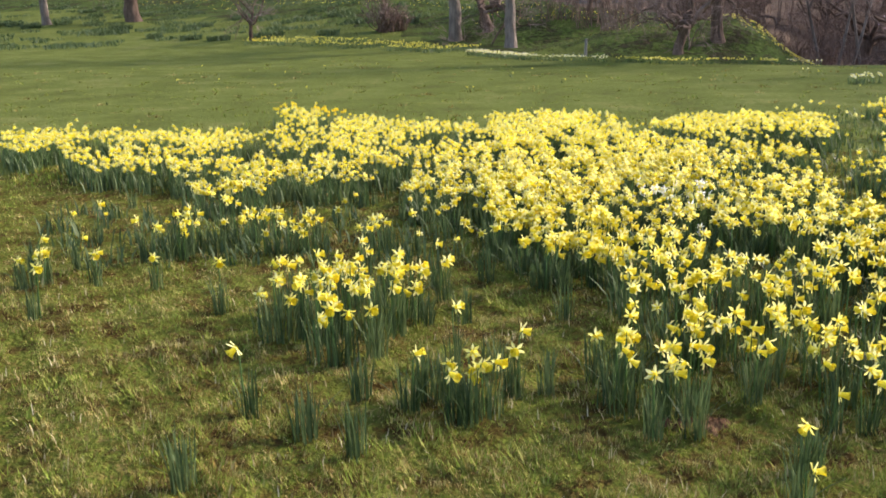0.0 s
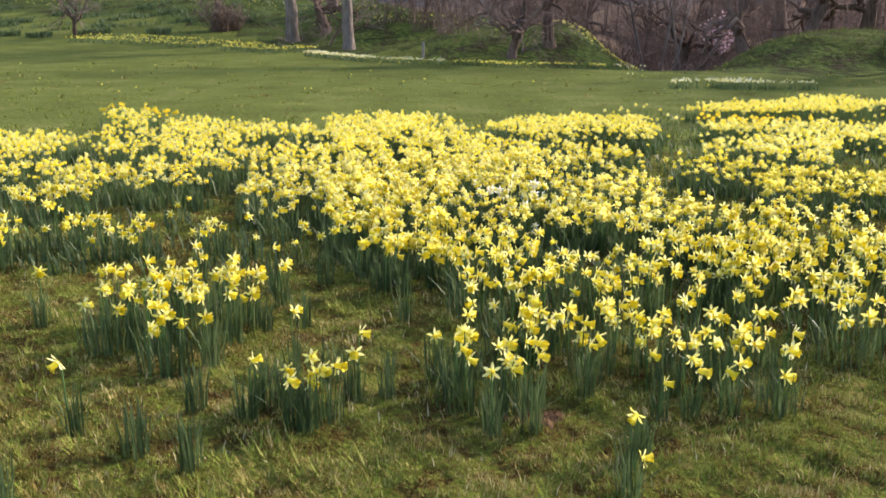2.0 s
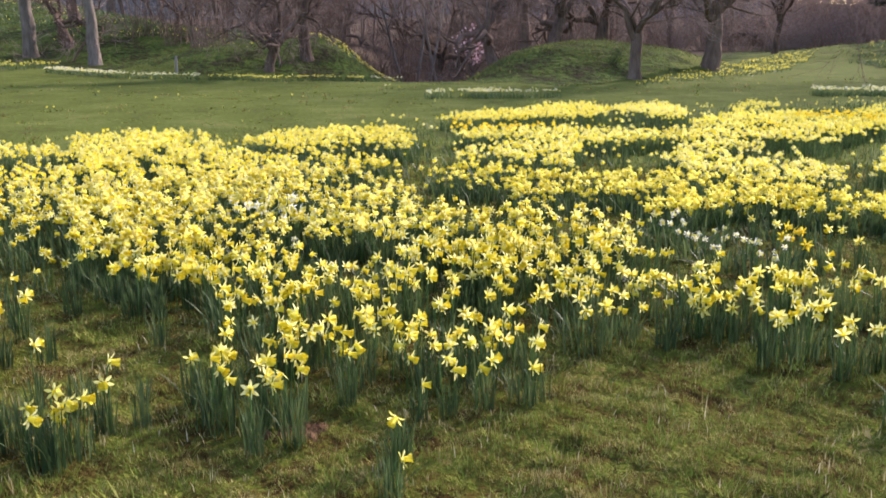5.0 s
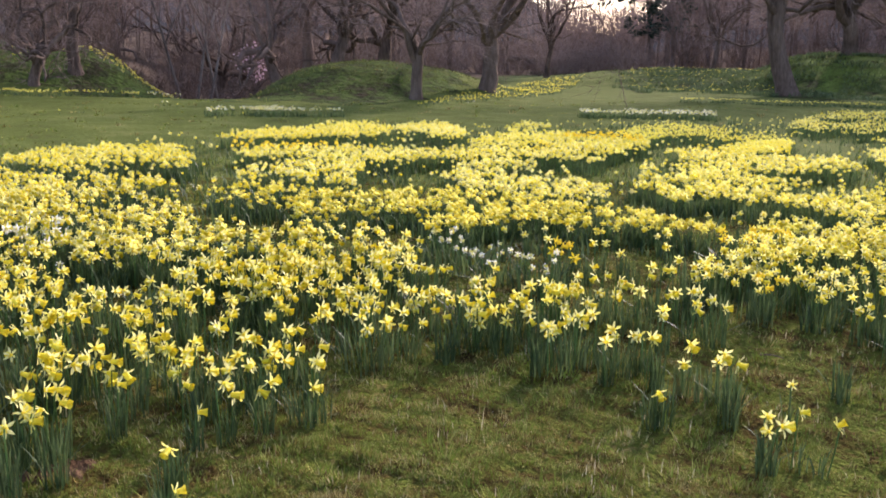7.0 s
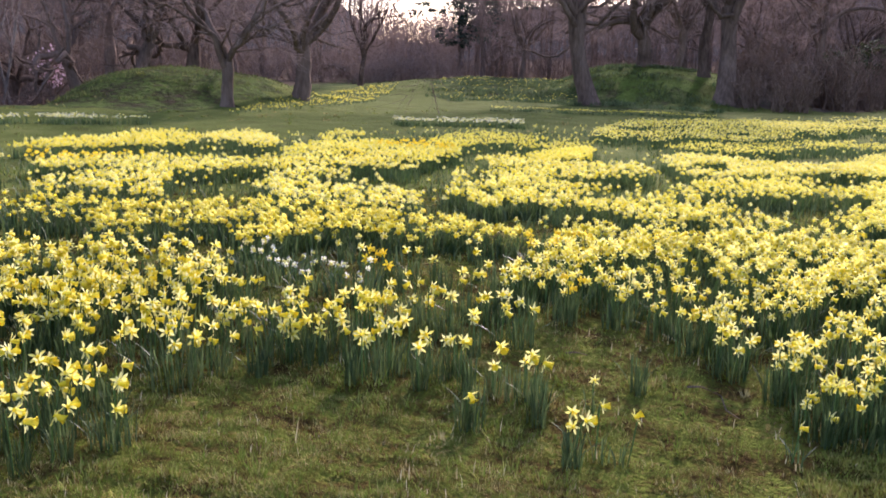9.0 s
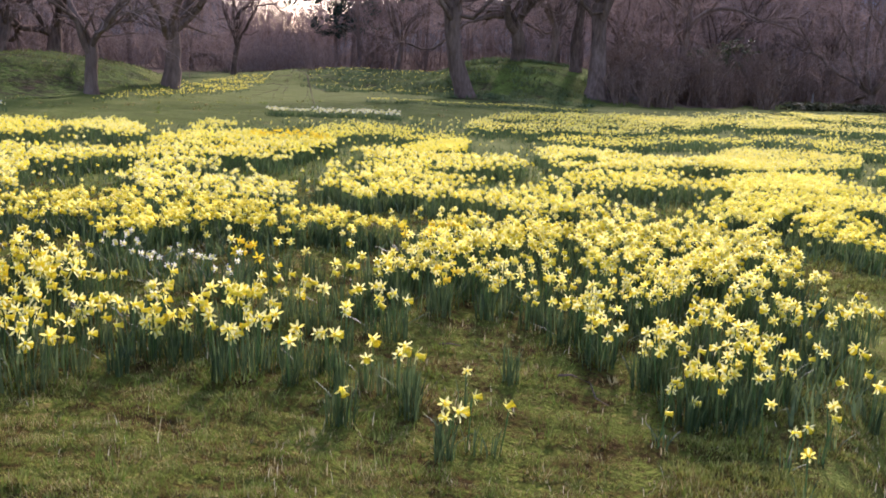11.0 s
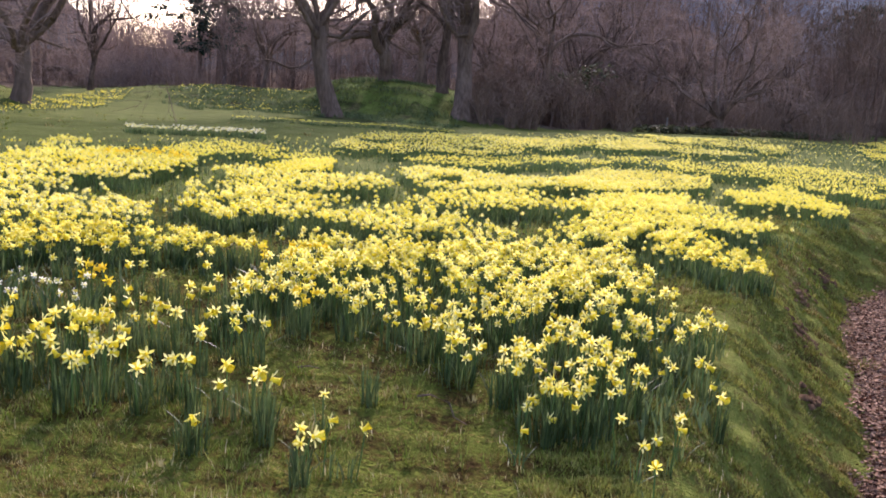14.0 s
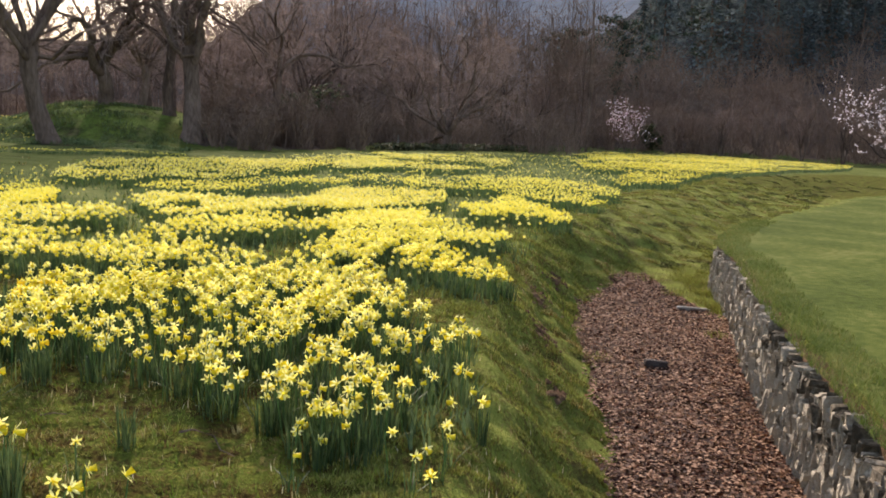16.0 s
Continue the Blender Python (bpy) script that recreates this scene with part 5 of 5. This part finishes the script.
clump(3.14, 1.92, 1, 0.03, small=True, h=.21, bloom=.8)
clump(3.18, 1.85, 1, 0.03, small=True, h=.21, bloom=.8)
clump(4.81, 4.59, 2, 0.05)
clump(4.88, 4.46, 1, 0.03)
clump(4.40, 4.58, 6, 0.08, "gold")
clump(5.15, 4.26, 1, 0.03)
clump(5.70, 4.10, 6, 0.13, "gold")
clump(6.10, 4.10, 5, 0.11, "gold")
clump(4.70, 3.20, 3, 0.07, "gold")
clump(4.72, 3.64, 4, 0.06)
clump(4.05, 5.16, 10, 0.20, "white", h=.22, bloom=.62)
clump(4.02, 4.75, 7, 0.16, "white", h=.22, bloom=.62)
clump(4.11, 4.52, 7, 0.16, "white", h=.22, bloom=.62)
clump(4.08, 5.46, 7, 0.16, "white", h=.22, bloom=.62)
clump(4.04, 4.28, 3, 0.07, "white", h=.22, bloom=.62)
clump(1.42, 6.95, 16, 0.24, "white", h=.33, bloom=.95)
clump(1.47, 6.22, 3, 0.08, "white", h=.22, bloom=.62)
clump(1.62, 6.75, 12, 0.22, "white", h=.33, bloom=.95)
clump(4.18, 1.22, 3, 0.06, h=.25, bloom=.85)
clump(4.27, 1.38, 4, 0.08, h=.25, bloom=.85)
clump(4.32, 1.24, 3, 0.06, h=.25, bloom=.85)
clump(4.51, 1.68, 3, 0.07, h=.25, bloom=.85)
clump(3.96, 0.99, 1, 0.02, small=True, h=.22, bloom=.78)
clump(3.89, 0.86, 1, 0.02, small=True, h=.22, bloom=.78)
clump(4.05, 0.85, 1, 0.02, small=True, h=.22, bloom=.78)
clump(4.06, 0.77, 1, 0.02, small=True, h=.22, bloom=.78)
clump(3.52, 0.70, 1, 0.02, small=True, h=.22, bloom=.78)
clump(4.27, 0.76, 2, 0.04, small=True, h=.22, bloom=.78)
clump(3.75, 1.35, 1, 0.02, small=True, h=.2, bloom=.78)
clump(5.17, 0.84, 2, 0.04)
clump(4.81, 0.70, 1, 0.03)
clump(5.74, 0.97, 2, 0.06)
clump(0.23, 3.84, 0, .07)
clump(-0.53, 3.20, 0, .07)
clump(-1.09, 2.93, 0, .07)
clump(0.50, 3.76, 0, .07)
clump(-0.12, 3.48, 0, .07)
clump(-0.30, 3.74, 0, .07)
clump(-0.75, 3.38, 0, .07)
clump(-0.57, 3.78, 0, .07)
clump(-0.12, 4.84, 0, .07)
clump(0.42, 4.81, 0, .07)
clump(0.04, 5.62, 0, .07)
clump(-2.95, 8.13, 0, .07)
clump(-1.80, 6.49, 0, .07)
clump(-1.16, 6.78, 0, .07)
clump(-2.17, 6.69, 0, .07)
clump(-2.59, 5.94, 0, .07)
clump(-2.89, 5.96, 0, .07)
clump(-0.00, 4.02, 0, .07)
clump(1.0, 3.02, 0, .06)
clump(4.72, 4.21, 0, .07)
clump(4.78, 4.83, 0, .07)
clump(4.48, 4.41, 0, .07)
clump(6.18, 9.06, 0, .07)
clump(3.99, 2.25, 0, .07)
clump(3.03, 2.50, 0, .07)
clump(3.30, 2.36, 0, .07)
clump(4.62, 5.20, 0, .07)
clump(4.48, 5.31, 0, .07)
clump(4.41, 5.62, 0, .07)
clump(0.73, 3.36, 0, .07)


# ---- grass in the foreground ----
def grass(label, name, mat, n, tall, wide, near, far, az0, az1, patch, seed, floor=-.2):
    az = np.radians(RNG.uniform(az0, az1, n))
    r = near * (far / near) ** RNG.random(n)
    x, y = r * np.sin(az), r * np.cos(az)
    q = ripple(x, y, patch, seed) + .7 * ripple(x, y, patch * .37, seed + 3)
    ok = (q > floor + RNG.normal(0, .5, n)) & (RNG.random(n) > sstep(.6 * far, far, r)) & (y > ditch_foot(x) + .05) & ((y > lawn_edge(x) + .5) | (x > 17))
    x, y, r, q = x[ok], y[ok], r[ok], q[ok]
    n = len(x)
    v, f = blade(1.0, 1.0, .45, 2)
    s = np.stack([wide * RNG.uniform(.7, 1.3, n) * np.interp(r, [3, 10], [1, 2.2]), tall * RNG.uniform(.3, 1.4, n), tall * RNG.uniform(.5, 1.3, n) * np.clip(.9 + .3 * q, .4, 1.5)], -1)
    ob = new(name, mesh_of(name, *stamp(v, f, np.stack([x, y, ground(x, y) - .004], -1), RNG.uniform(0, 6.28, n), s), [mat]))
    tagged(ob, label, "grass", kind="stuff")


def turf_patch(x, y):
    """Where the turf is green (above 0) or faded to straw (below)."""
    # the right front leans to green, with less straw
    mossy = .75 * sstep(2.4, 3.6, x) * (1 - sstep(2.6, 3.4, y))
    return ripple(x, y, .62, 31) + .55 * ripple(x, y, .27, 33) + .3 * ripple(x, y, 1.9, 35) + mossy


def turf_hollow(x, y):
    """Dips between the lumps, darkened by brown blades."""
    # more of the right front counts as dip, so brown blades darken it
    front_bias = .55 * sstep(2.4, 3.6, x) * (1 - sstep(2.6, 3.4, y))
    return ripple(x, y, .38, 11) + .8 * ripple(x, y, .17, 17) - front_bias


def turf_blades(label, name, mat, n, tall, wide, seed):
    """Green moss and grass on the lumps, straw in patches, dark brown blades in the dips."""
    g = np.random.default_rng(seed)
    az = np.radians(g.uniform(-32, 106, n))
    r = 2.25 * (11 / 2.25) ** g.random(n)
    x, y = r * np.sin(az), r * np.cos(az)
    p, h = turf_patch(x, y) + g.normal(0, .35, n), turf_hollow(x, y) + g.normal(0, .25, n)
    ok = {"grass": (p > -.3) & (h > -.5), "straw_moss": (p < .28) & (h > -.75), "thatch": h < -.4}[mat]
    ok &= (y > ditch_foot(x) + .05) & ((y > bank_top(x)) | (x < 3.4))
    x, y, r = x[ok], y[ok], r[ok]
    n = len(x)
    rise = np.clip(1 + .5 * turf_hollow(x, y), .35, 1.9)
    v, f = blade(1.0, 1.0, .8, 1)
    s = np.stack([wide * g.uniform(.6, 1.4, n) * np.interp(r, [3, 10], [1, 2.8]), tall * g.uniform(.3, 1.6, n), tall * rise * g.uniform(.35, 1.25, n)], -1)
    way = 2.6 * ripple(x, y, .3, seed) + g.normal(0, 1.5, n)
    ob = new(name, mesh_of(name, *stamp(v, f, np.stack([x, y, ground(x, y) - .003], -1), way, s), [mat]))
    tagged(ob, label, "grass", kind="stuff")


turf_blades("short mossy green grass blades", "grass_blades", "grass", 640000, .019, .0027, 1)
turf_blades("faded straw coloured grass lying in the turf", "straw_blades", "straw_moss", 420000, .023, .0023, 6)
turf_blades("dark brown blades in the dips of the turf", "thatch", "thatch", 360000, .018, .0040, 8)
grass("bleached dry stalks lying in the turf", "straw_stalks", "straw", 9000, .05, .0035, 2.3, 9, -34, 108, .8, 6, .2)
grass("coarse grass on the rough field", "meadow_blades", "grass", 45000, .05, .008, 10, 17, -34, 100, 1.6, 9, -.1)


def grass_tufts(n, blades):
    """Small tussocks that break up the turf."""
    az, r = np.radians(RNG.uniform(-34, 112, n)), 2.4 * (11 / 2.4) ** RNG.random(n)
    x, y = r * np.sin(az), r * np.cos(az)
    ok = (y > ditch_foot(x) + .1) & ((y > lawn_edge(x) + .5) | (x > 17)) & (ripple(x, y, .8, 4) + .6 * ripple(x, y, .31, 5) > -.1)
    x, y = x[ok], y[ok]
    n = len(x)
    h = RNG.uniform(.03, .085, n)
    wide = RNG.uniform(.03, .12, n)
    v, f = blade(1.0, 1.0, .6, 1)
    lots = []
    for _ in range(blades):
        a, d = RNG.uniform(0, 6.28, n), wide * np.sqrt(RNG.random(n))
        px, py = x + d * np.cos(a), y + d * np.sin(a)
        s = np.stack([RNG.uniform(.004, .007, n), h * RNG.uniform(.6, 1.6, n), h * RNG.uniform(.5, 1.2, n)], -1)
        lots.append(stamp(v, f, np.stack([px, py, ground(px, py) - .004], -1), a - 1.57 + RNG.normal(0, .7, n), s))
    tagged(new("grass_tufts", mesh_of("grass_tufts", *together(*lots), ["grass"])), "small tussocks of coarse mossy grass in the turf", "grass", kind="stuff")


grass_tufts(1600, 24)


def fallen_twig(points, thick):
    """A thin bare twig lying in the grass."""
    p = np.array([(x, y, float(ground(x, y)) + .012) for x, y in points])
    p[1::2, 2] += .012
    ob = new("fallen_twig", mesh_of("fallen_twig", *tube(p, np.linspace(thick, thick * .4, len(p)), 5), ["bark"], smooth=True))
    tagged(ob, "thin brown bare twig lying in the grass", "twig", "fallen twigs")


fallen_twig([(4.16, 2.07), (4.19, 2.01), (4.23, 1.92), (4.06, 1.81), (4.04, 1.73)], .006)
fallen_twig([(4.22, 2.85), (4.26, 2.80), (4.29, 2.75)], .005)


# ---- the ditch: leaf litter, wall, oddments ----
def litter(n):
    x = np.where(RNG.random(n) < .16, RNG.uniform(-1.9, 4, n), 3.0 + 12.0 * RNG.random(n) ** 1.25)
    lo = np.maximum(lawn_edge(x) + .02, litter_side(x))
    hi = ditch_foot(x) + .02 + .10 * ripple(x, 0 * x, 1.1, 2)
    y = lo + (hi - lo) * RNG.random(n) + RNG.normal(0, .05, n)
    y = np.maximum(y, lo)
    v = np.array([(-.5, 0, .10), (0, -.30, -.03), (.5, 0, .12), (0, .30, -.02)])
    f = np.array([(0, 1, 3), (1, 2, 3)])
    s = RNG.uniform(.018, .052, n)
    pl = np.stack([x, y, ground(x, y) + RNG.uniform(.002, .035, n)], -1)
    ob = new("leaf_litter", mesh_of("leaf_litter", *stamp(v, f, pl, RNG.uniform(0, 6.28, n), s, RNG.normal(0, .45, n)), ["dead_leaf"]))
    tagged(ob, "fallen red-brown leaves covering the ditch floor", "leaves", kind="stuff")


litter(74000)


def rough_stone(seed):
    """A split slab: an uneven block with chipped corners, one unit each way."""
    g = np.random.default_rng(seed)
    bm = bmesh.new()
    bmesh.ops.create_cube(bm, size=1)
    bmesh.ops.bevel(bm, geom=bm.edges[:], offset=.07, segments=1, affect="EDGES")
    for v in bm.verts:
        v.co += Vector(g.normal(0, .085, 3))
    me = bpy.data.meshes.new("stone")
    bm.to_mesh(me)
    bm.free()
    me.materials.append(M["stone"])
    return me


def stone_wall():
    w = thing("dry_stone_wall", (0, 0, 0), "rough grey dry stone retaining wall of upright slabs", "wall", kind="structure")
    stones = [rough_stone(60 + k) for k in range(10)]
    rest, count = [], 0
    # courses of slabs set on edge, nearest first
    for course in range(7):
        x = -2.0
        while x < 15.6:
            flat = RNG.random() < .07
            wide = RNG.uniform(.08, .15) if flat else RNG.uniform(.02, .055)
            top = float(ground(x, lawn_edge(x) - .35)) + .02
            deep = float(ditch_depth(x)) + .08
            if course * .115 < deep - .02:
                high = RNG.uniform(.06, .10) if flat else RNG.uniform(.10, .22)
                zc = top - .20 - course * .115 + RNG.normal(0, .025)
                yc = float(lawn_edge(x)) + RNG.normal(0, .009) + .012 * course
                m = pose(x + wide / 2, yc, zc - .03, RNG.normal(0, 3), RNG.normal(0, 8), RNG.normal(0, 5)) @ Matrix.Diagonal((wide * 1.3, RNG.uniform(.11, .15), high * (.75 if course == 0 else 1), 1))
                me = stones[RNG.integers(10)]
                if 3.6 < x < 8.6 and count < 300:
                    s = part("stone", me, w)
                    s.matrix_basis = m
                    count += 1
                else:
                    a = np.empty(len(me.vertices) * 3)
                    me.vertices.foreach_get("co", a)
                    rest.append((np.array([m @ Vector(c) for c in a.reshape(-1, 3)]), [tuple(p.vertices) for p in me.polygons]))
            x += wide
    vs, fs, at = [], [], 0
    for v, f in rest:
        vs.append(v)
        fs += [tuple(i + at for i in p) for p in f]
        at += len(v)
    tagged(part("far_stones", mesh_of("far_stones", np.concatenate(vs), fs, ["stone"]), w), kind="stuff")
    # earth core behind the slabs
    xs = np.linspace(-2.2, 15.8, 84)
    v, f = [], []
    for x in xs:
        yl, t = float(lawn_edge(x)), float(ground(x, lawn_edge(x) - .35))
        v += [(x, yl - .04, t - float(ditch_depth(x)) - .2), (x, yl - .04, t - .06), (x, yl - .3, t - .06)]
    for k in range(len(xs) - 1):
        a = 3 * k
        f += [(a, a + 1, a + 4, a + 3), (a + 1, a + 2, a + 5, a + 4)]
    part("earth_core", mesh_of("earth_core", np.array(v), np.array(f), ["mould"]), w, "dark earth between the stones")


stone_wall()


def lump(name, x, y, size, turn, mat, label, category, seed, lift=.5):
    g = np.random.default_rng(seed)
    bm = bmesh.new()
    bmesh.ops.create_cube(bm, size=1)
    bmesh.ops.subdivide_edges(bm, edges=bm.edges[:], cuts=2, use_grid_fill=True)
    for v in bm.verts:
        v.co = v.co * .75 + v.co.normalized() * .16 + Vector(g.normal(0, .025, 3))
    me = bpy.data.meshes.new(name)
    bm.to_mesh(me)
    bm.free()
    me.materials.append(M[mat])
    me.polygons.foreach_set("use_smooth", np.ones(len(me.polygons), bool))
    ob = new(name, me)
    ob.matrix_world = pose(x, y, float(ground(x, y)) + size[2] * lift, 4, 3, turn) @ Matrix.Diagonal((*size, 1))
    return tagged(ob, label, category)


lump("log", 9.45, -.38, (.09, .22, .085), 8, "wood", "short dark piece of log lying in the leaves", "log", 5)
lump("plank", 12.6, -.95, (.09, .42, .05), 12, "grey_wood", "weathered grey board lying in the ditch", "board", 6)


def grass_fringe():
    n = 34000
    x = -2 + 21 * RNG.random(n) ** 1.1
    y = lawn_edge(x) + (.10 + .05 * ripple(x, 0 * x, .7, 6)) - .5 * RNG.random(n) ** 1.3
    v, f = blade(1.0, 1.0, .5, 1)
    s = np.stack([.006 * RNG.uniform(.7, 1.6, n), .07 * RNG.uniform(.3, 1.5, n), .04 * RNG.uniform(.4, 1.4, n)], -1)
    tagged(new("lawn_fringe", mesh_of("lawn_fringe", *stamp(v, f, np.stack([x, y, ground(x, y - .15) - .005], -1), RNG.uniform(0, 6.28, n), s), ["lawn_blade"])),
           "uncut grass along the edge of the mown lawn", "grass", kind="stuff")


grass_fringe()


# ---- moss, scars and tufts of the bank ----
def cushions(name, label, category, x, y, wide, tall, blades, mat):
    """Low soft lumps of short blades."""
    n = len(x)
    far = np.interp(np.hypot(x, y), [3, 10, 40], [1, 1.5, 4])
    wide = wide * far ** .8
    h = wide * tall
    v, f = blade(1.0, 1.0, .6, 1)
    lots = []
    for _ in range(blades):
        a, d = RNG.uniform(0, 6.28, n), wide * np.sqrt(RNG.random(n))
        px, py = x + d * np.cos(a), y + d * np.sin(a)
        dome = h * (1 - .6 * (d / wide) ** 2)
        s = np.stack([RNG.uniform(.006, .011, n) * far, dome * RNG.uniform(.5, 1.2, n), dome * RNG.uniform(.8, 1.3, n)], -1)
        lots.append(stamp(v, f, np.stack([px, py, ground(px, py) - .003], -1), a - 1.57 + RNG.normal(0, .6, n), s))
    tagged(new(name, mesh_of(name, *together(*lots), [mat])), label, category, kind="stuff")


def bank_moss(n):
    x = np.where(RNG.random(n) < .12, RNG.uniform(-2, 4, n), 3.2 + 38 * RNG.random(n) ** 2.0)
    foot = np.minimum(ditch_foot(x), bank_top(x) - .3) - .8 * (x > 16)
    y = foot + .05 + (bank_top(x) + .5 - foot) * RNG.random(n)
    far = sstep(14, 17, x)
    keep = (RNG.normal(0, .5, n) * far + ripple(x, y * (1 + far), .9 + 1.1 * (x > 15.5), 14) + .6 * ripple(x, y, .35 + .6 * (x > 15.5), 15) > -.35 + .25 * far) & (y > lawn_edge(x) + .1)
    faded = ripple(x, y, 1.3, 41) + .8 * ripple(x, y, .5, 43) + RNG.normal(0, .4, n) > .75
    for near, mat in ((True, "bank_blade"), (False, "bank_blade"), (True, "straw_moss"), (False, "straw_moss")):
        k = keep & ((x < 15.5) == near) & (faded == (mat == "straw_moss"))
        cushions("bank_moss", "mossy green cushions on the ditch bank" if near else "uneven mossy lumps along the far ditch", "moss",
                 x[k], y[k], RNG.uniform(.03, .10, k.sum()), RNG.uniform(.25, .5, k.sum()) * (1 if near else .7), 44, mat)


def turf_lumps(n, mat, seed, label, near=2.3, reach=11, blades=18):
    az, r = np.radians(RNG.uniform(-34, 112, n)), near * (reach / near) ** RNG.random(n)
    x, y = r * np.sin(az), r * np.cos(az)
    keep = (ripple(x, y, .6, seed) + .7 * ripple(x, y, .23, seed + 1) > .05) & (y > ditch_foot(x) + .1) & ((y > bank_top(x) + .2) | (x < 3.2))
    x, y = x[keep], y[keep]
    cushions("turf_lumps", label, "grass", x, y, RNG.uniform(.025, .085, len(x)), RNG.uniform(.3, .6, len(x)), blades, mat)


turf_lumps(4200, "grass", 21, "soft uneven lumps of mossy grass in the turf", blades=26)
turf_lumps(3600, "grass", 27, "small tufts in the open field", 10, 34, 9)
turf_lumps(1200, "straw_moss", 29, "faded tufts in the open field", 10, 34, 9)
turf_lumps(1800, "straw_moss", 24, "faded brown and straw coloured lumps in the turf", blades=26)
def far_tussocks(n):
    x = 16 + 34 * RNG.random(n) ** 1.4
    foot = np.minimum(ditch_foot(x), bank_top(x) - .3) - .8
    y = foot + (bank_top(x) + .2 - foot) * RNG.random(n)
    keep = (ripple(x * .5, y * 1.6, 1.1, 44) > .05) & (y > lawn_edge(x) + .2)
    x, y = x[keep], y[keep]
    cushions("far_tussocks", "dark tussocky lumps of moss along the far ditch", "moss", x, y, RNG.uniform(.05, .11, len(x)), RNG.uniform(.2, .4, len(x)), 40, "moss")


bank_moss(6400)
far_tussocks(900)


def earth_scar(x, y, long, wide, seed):
    """A bare patch where the turf has slipped: lumps of brown soil."""
    g = np.random.default_rng(seed)
    n = 90
    px, py = x + g.normal(0, long / 2.4, n), y + g.normal(0, wide / 2.4, n)
    v = np.array([(-.5, -.4, 0), (.5, -.45, 0), (.55, .4, 0), (-.45, .5, 0), (-.2, -.15, .5), (.25, .1, .45)])
    f = np.array([(0, 1, 4), (1, 5, 4), (1, 2, 5), (2, 3, 5), (3, 4, 5), (3, 0, 4)])
    ob = new("soil", mesh_of("soil", *stamp(v, f, np.stack([px, py, ground(px, py) - .006], -1), g.uniform(0, 6.28, n), g.uniform(.02, .075, n)), ["mould"], smooth=True))
    tagged(ob, "bare brown soil where the turf has slipped", "soil", kind="stuff")


for k, (x, y, long, wide) in enumerate(((8.8, .7, .5, .18), (7.2, .45, .2, .08), (10.6, .95, .5, .15), (12.4, .85, .5, .16), (.8, 3.5, .12, .07))):
    earth_scar(x, y, long, wide, 90 + k)


def tussock(x, y, wide, high, label="green grass tussock growing in the ditch"):
    n = 110
    a, d = RNG.uniform(0, 6.28, n), wide * np.sqrt(RNG.random(n))
    px, py = x + d * np.cos(a), y + d * np.sin(a)
    v, f = blade(1.0, 1.0, .6, 1)
    s = np.stack([RNG.uniform(.006, .01, n), high * RNG.uniform(.4, 1.3, n), high * RNG.uniform(.5, 1.2, n)], -1)
    tagged(new("grass_tussock", mesh_of("grass_tussock", *stamp(v, f, np.stack([px, py, ground(px, py) - .01], -1), a - 1.57 + RNG.normal(0, .5, n), s), ["bank_blade"])), label, "grass")


for x, y, wide, high in ((13.6, -.8, .22, .16), (11.1, -1.1, .12, .1), (14.6, -.4, .25, .16), (15.3, -1.0, .22, .15), (9.6, .2, .12, .09)):
    tussock(x, y, wide, high)
for k in range(26):
    x = 12.4 + 3.6 * RNG.random() ** .8
    tussock(x, float(lawn_edge(x)) + .1 + .7 * RNG.random() * (x - 12) / 3.6, RNG.uniform(.1, .2), RNG.uniform(.07, .13))
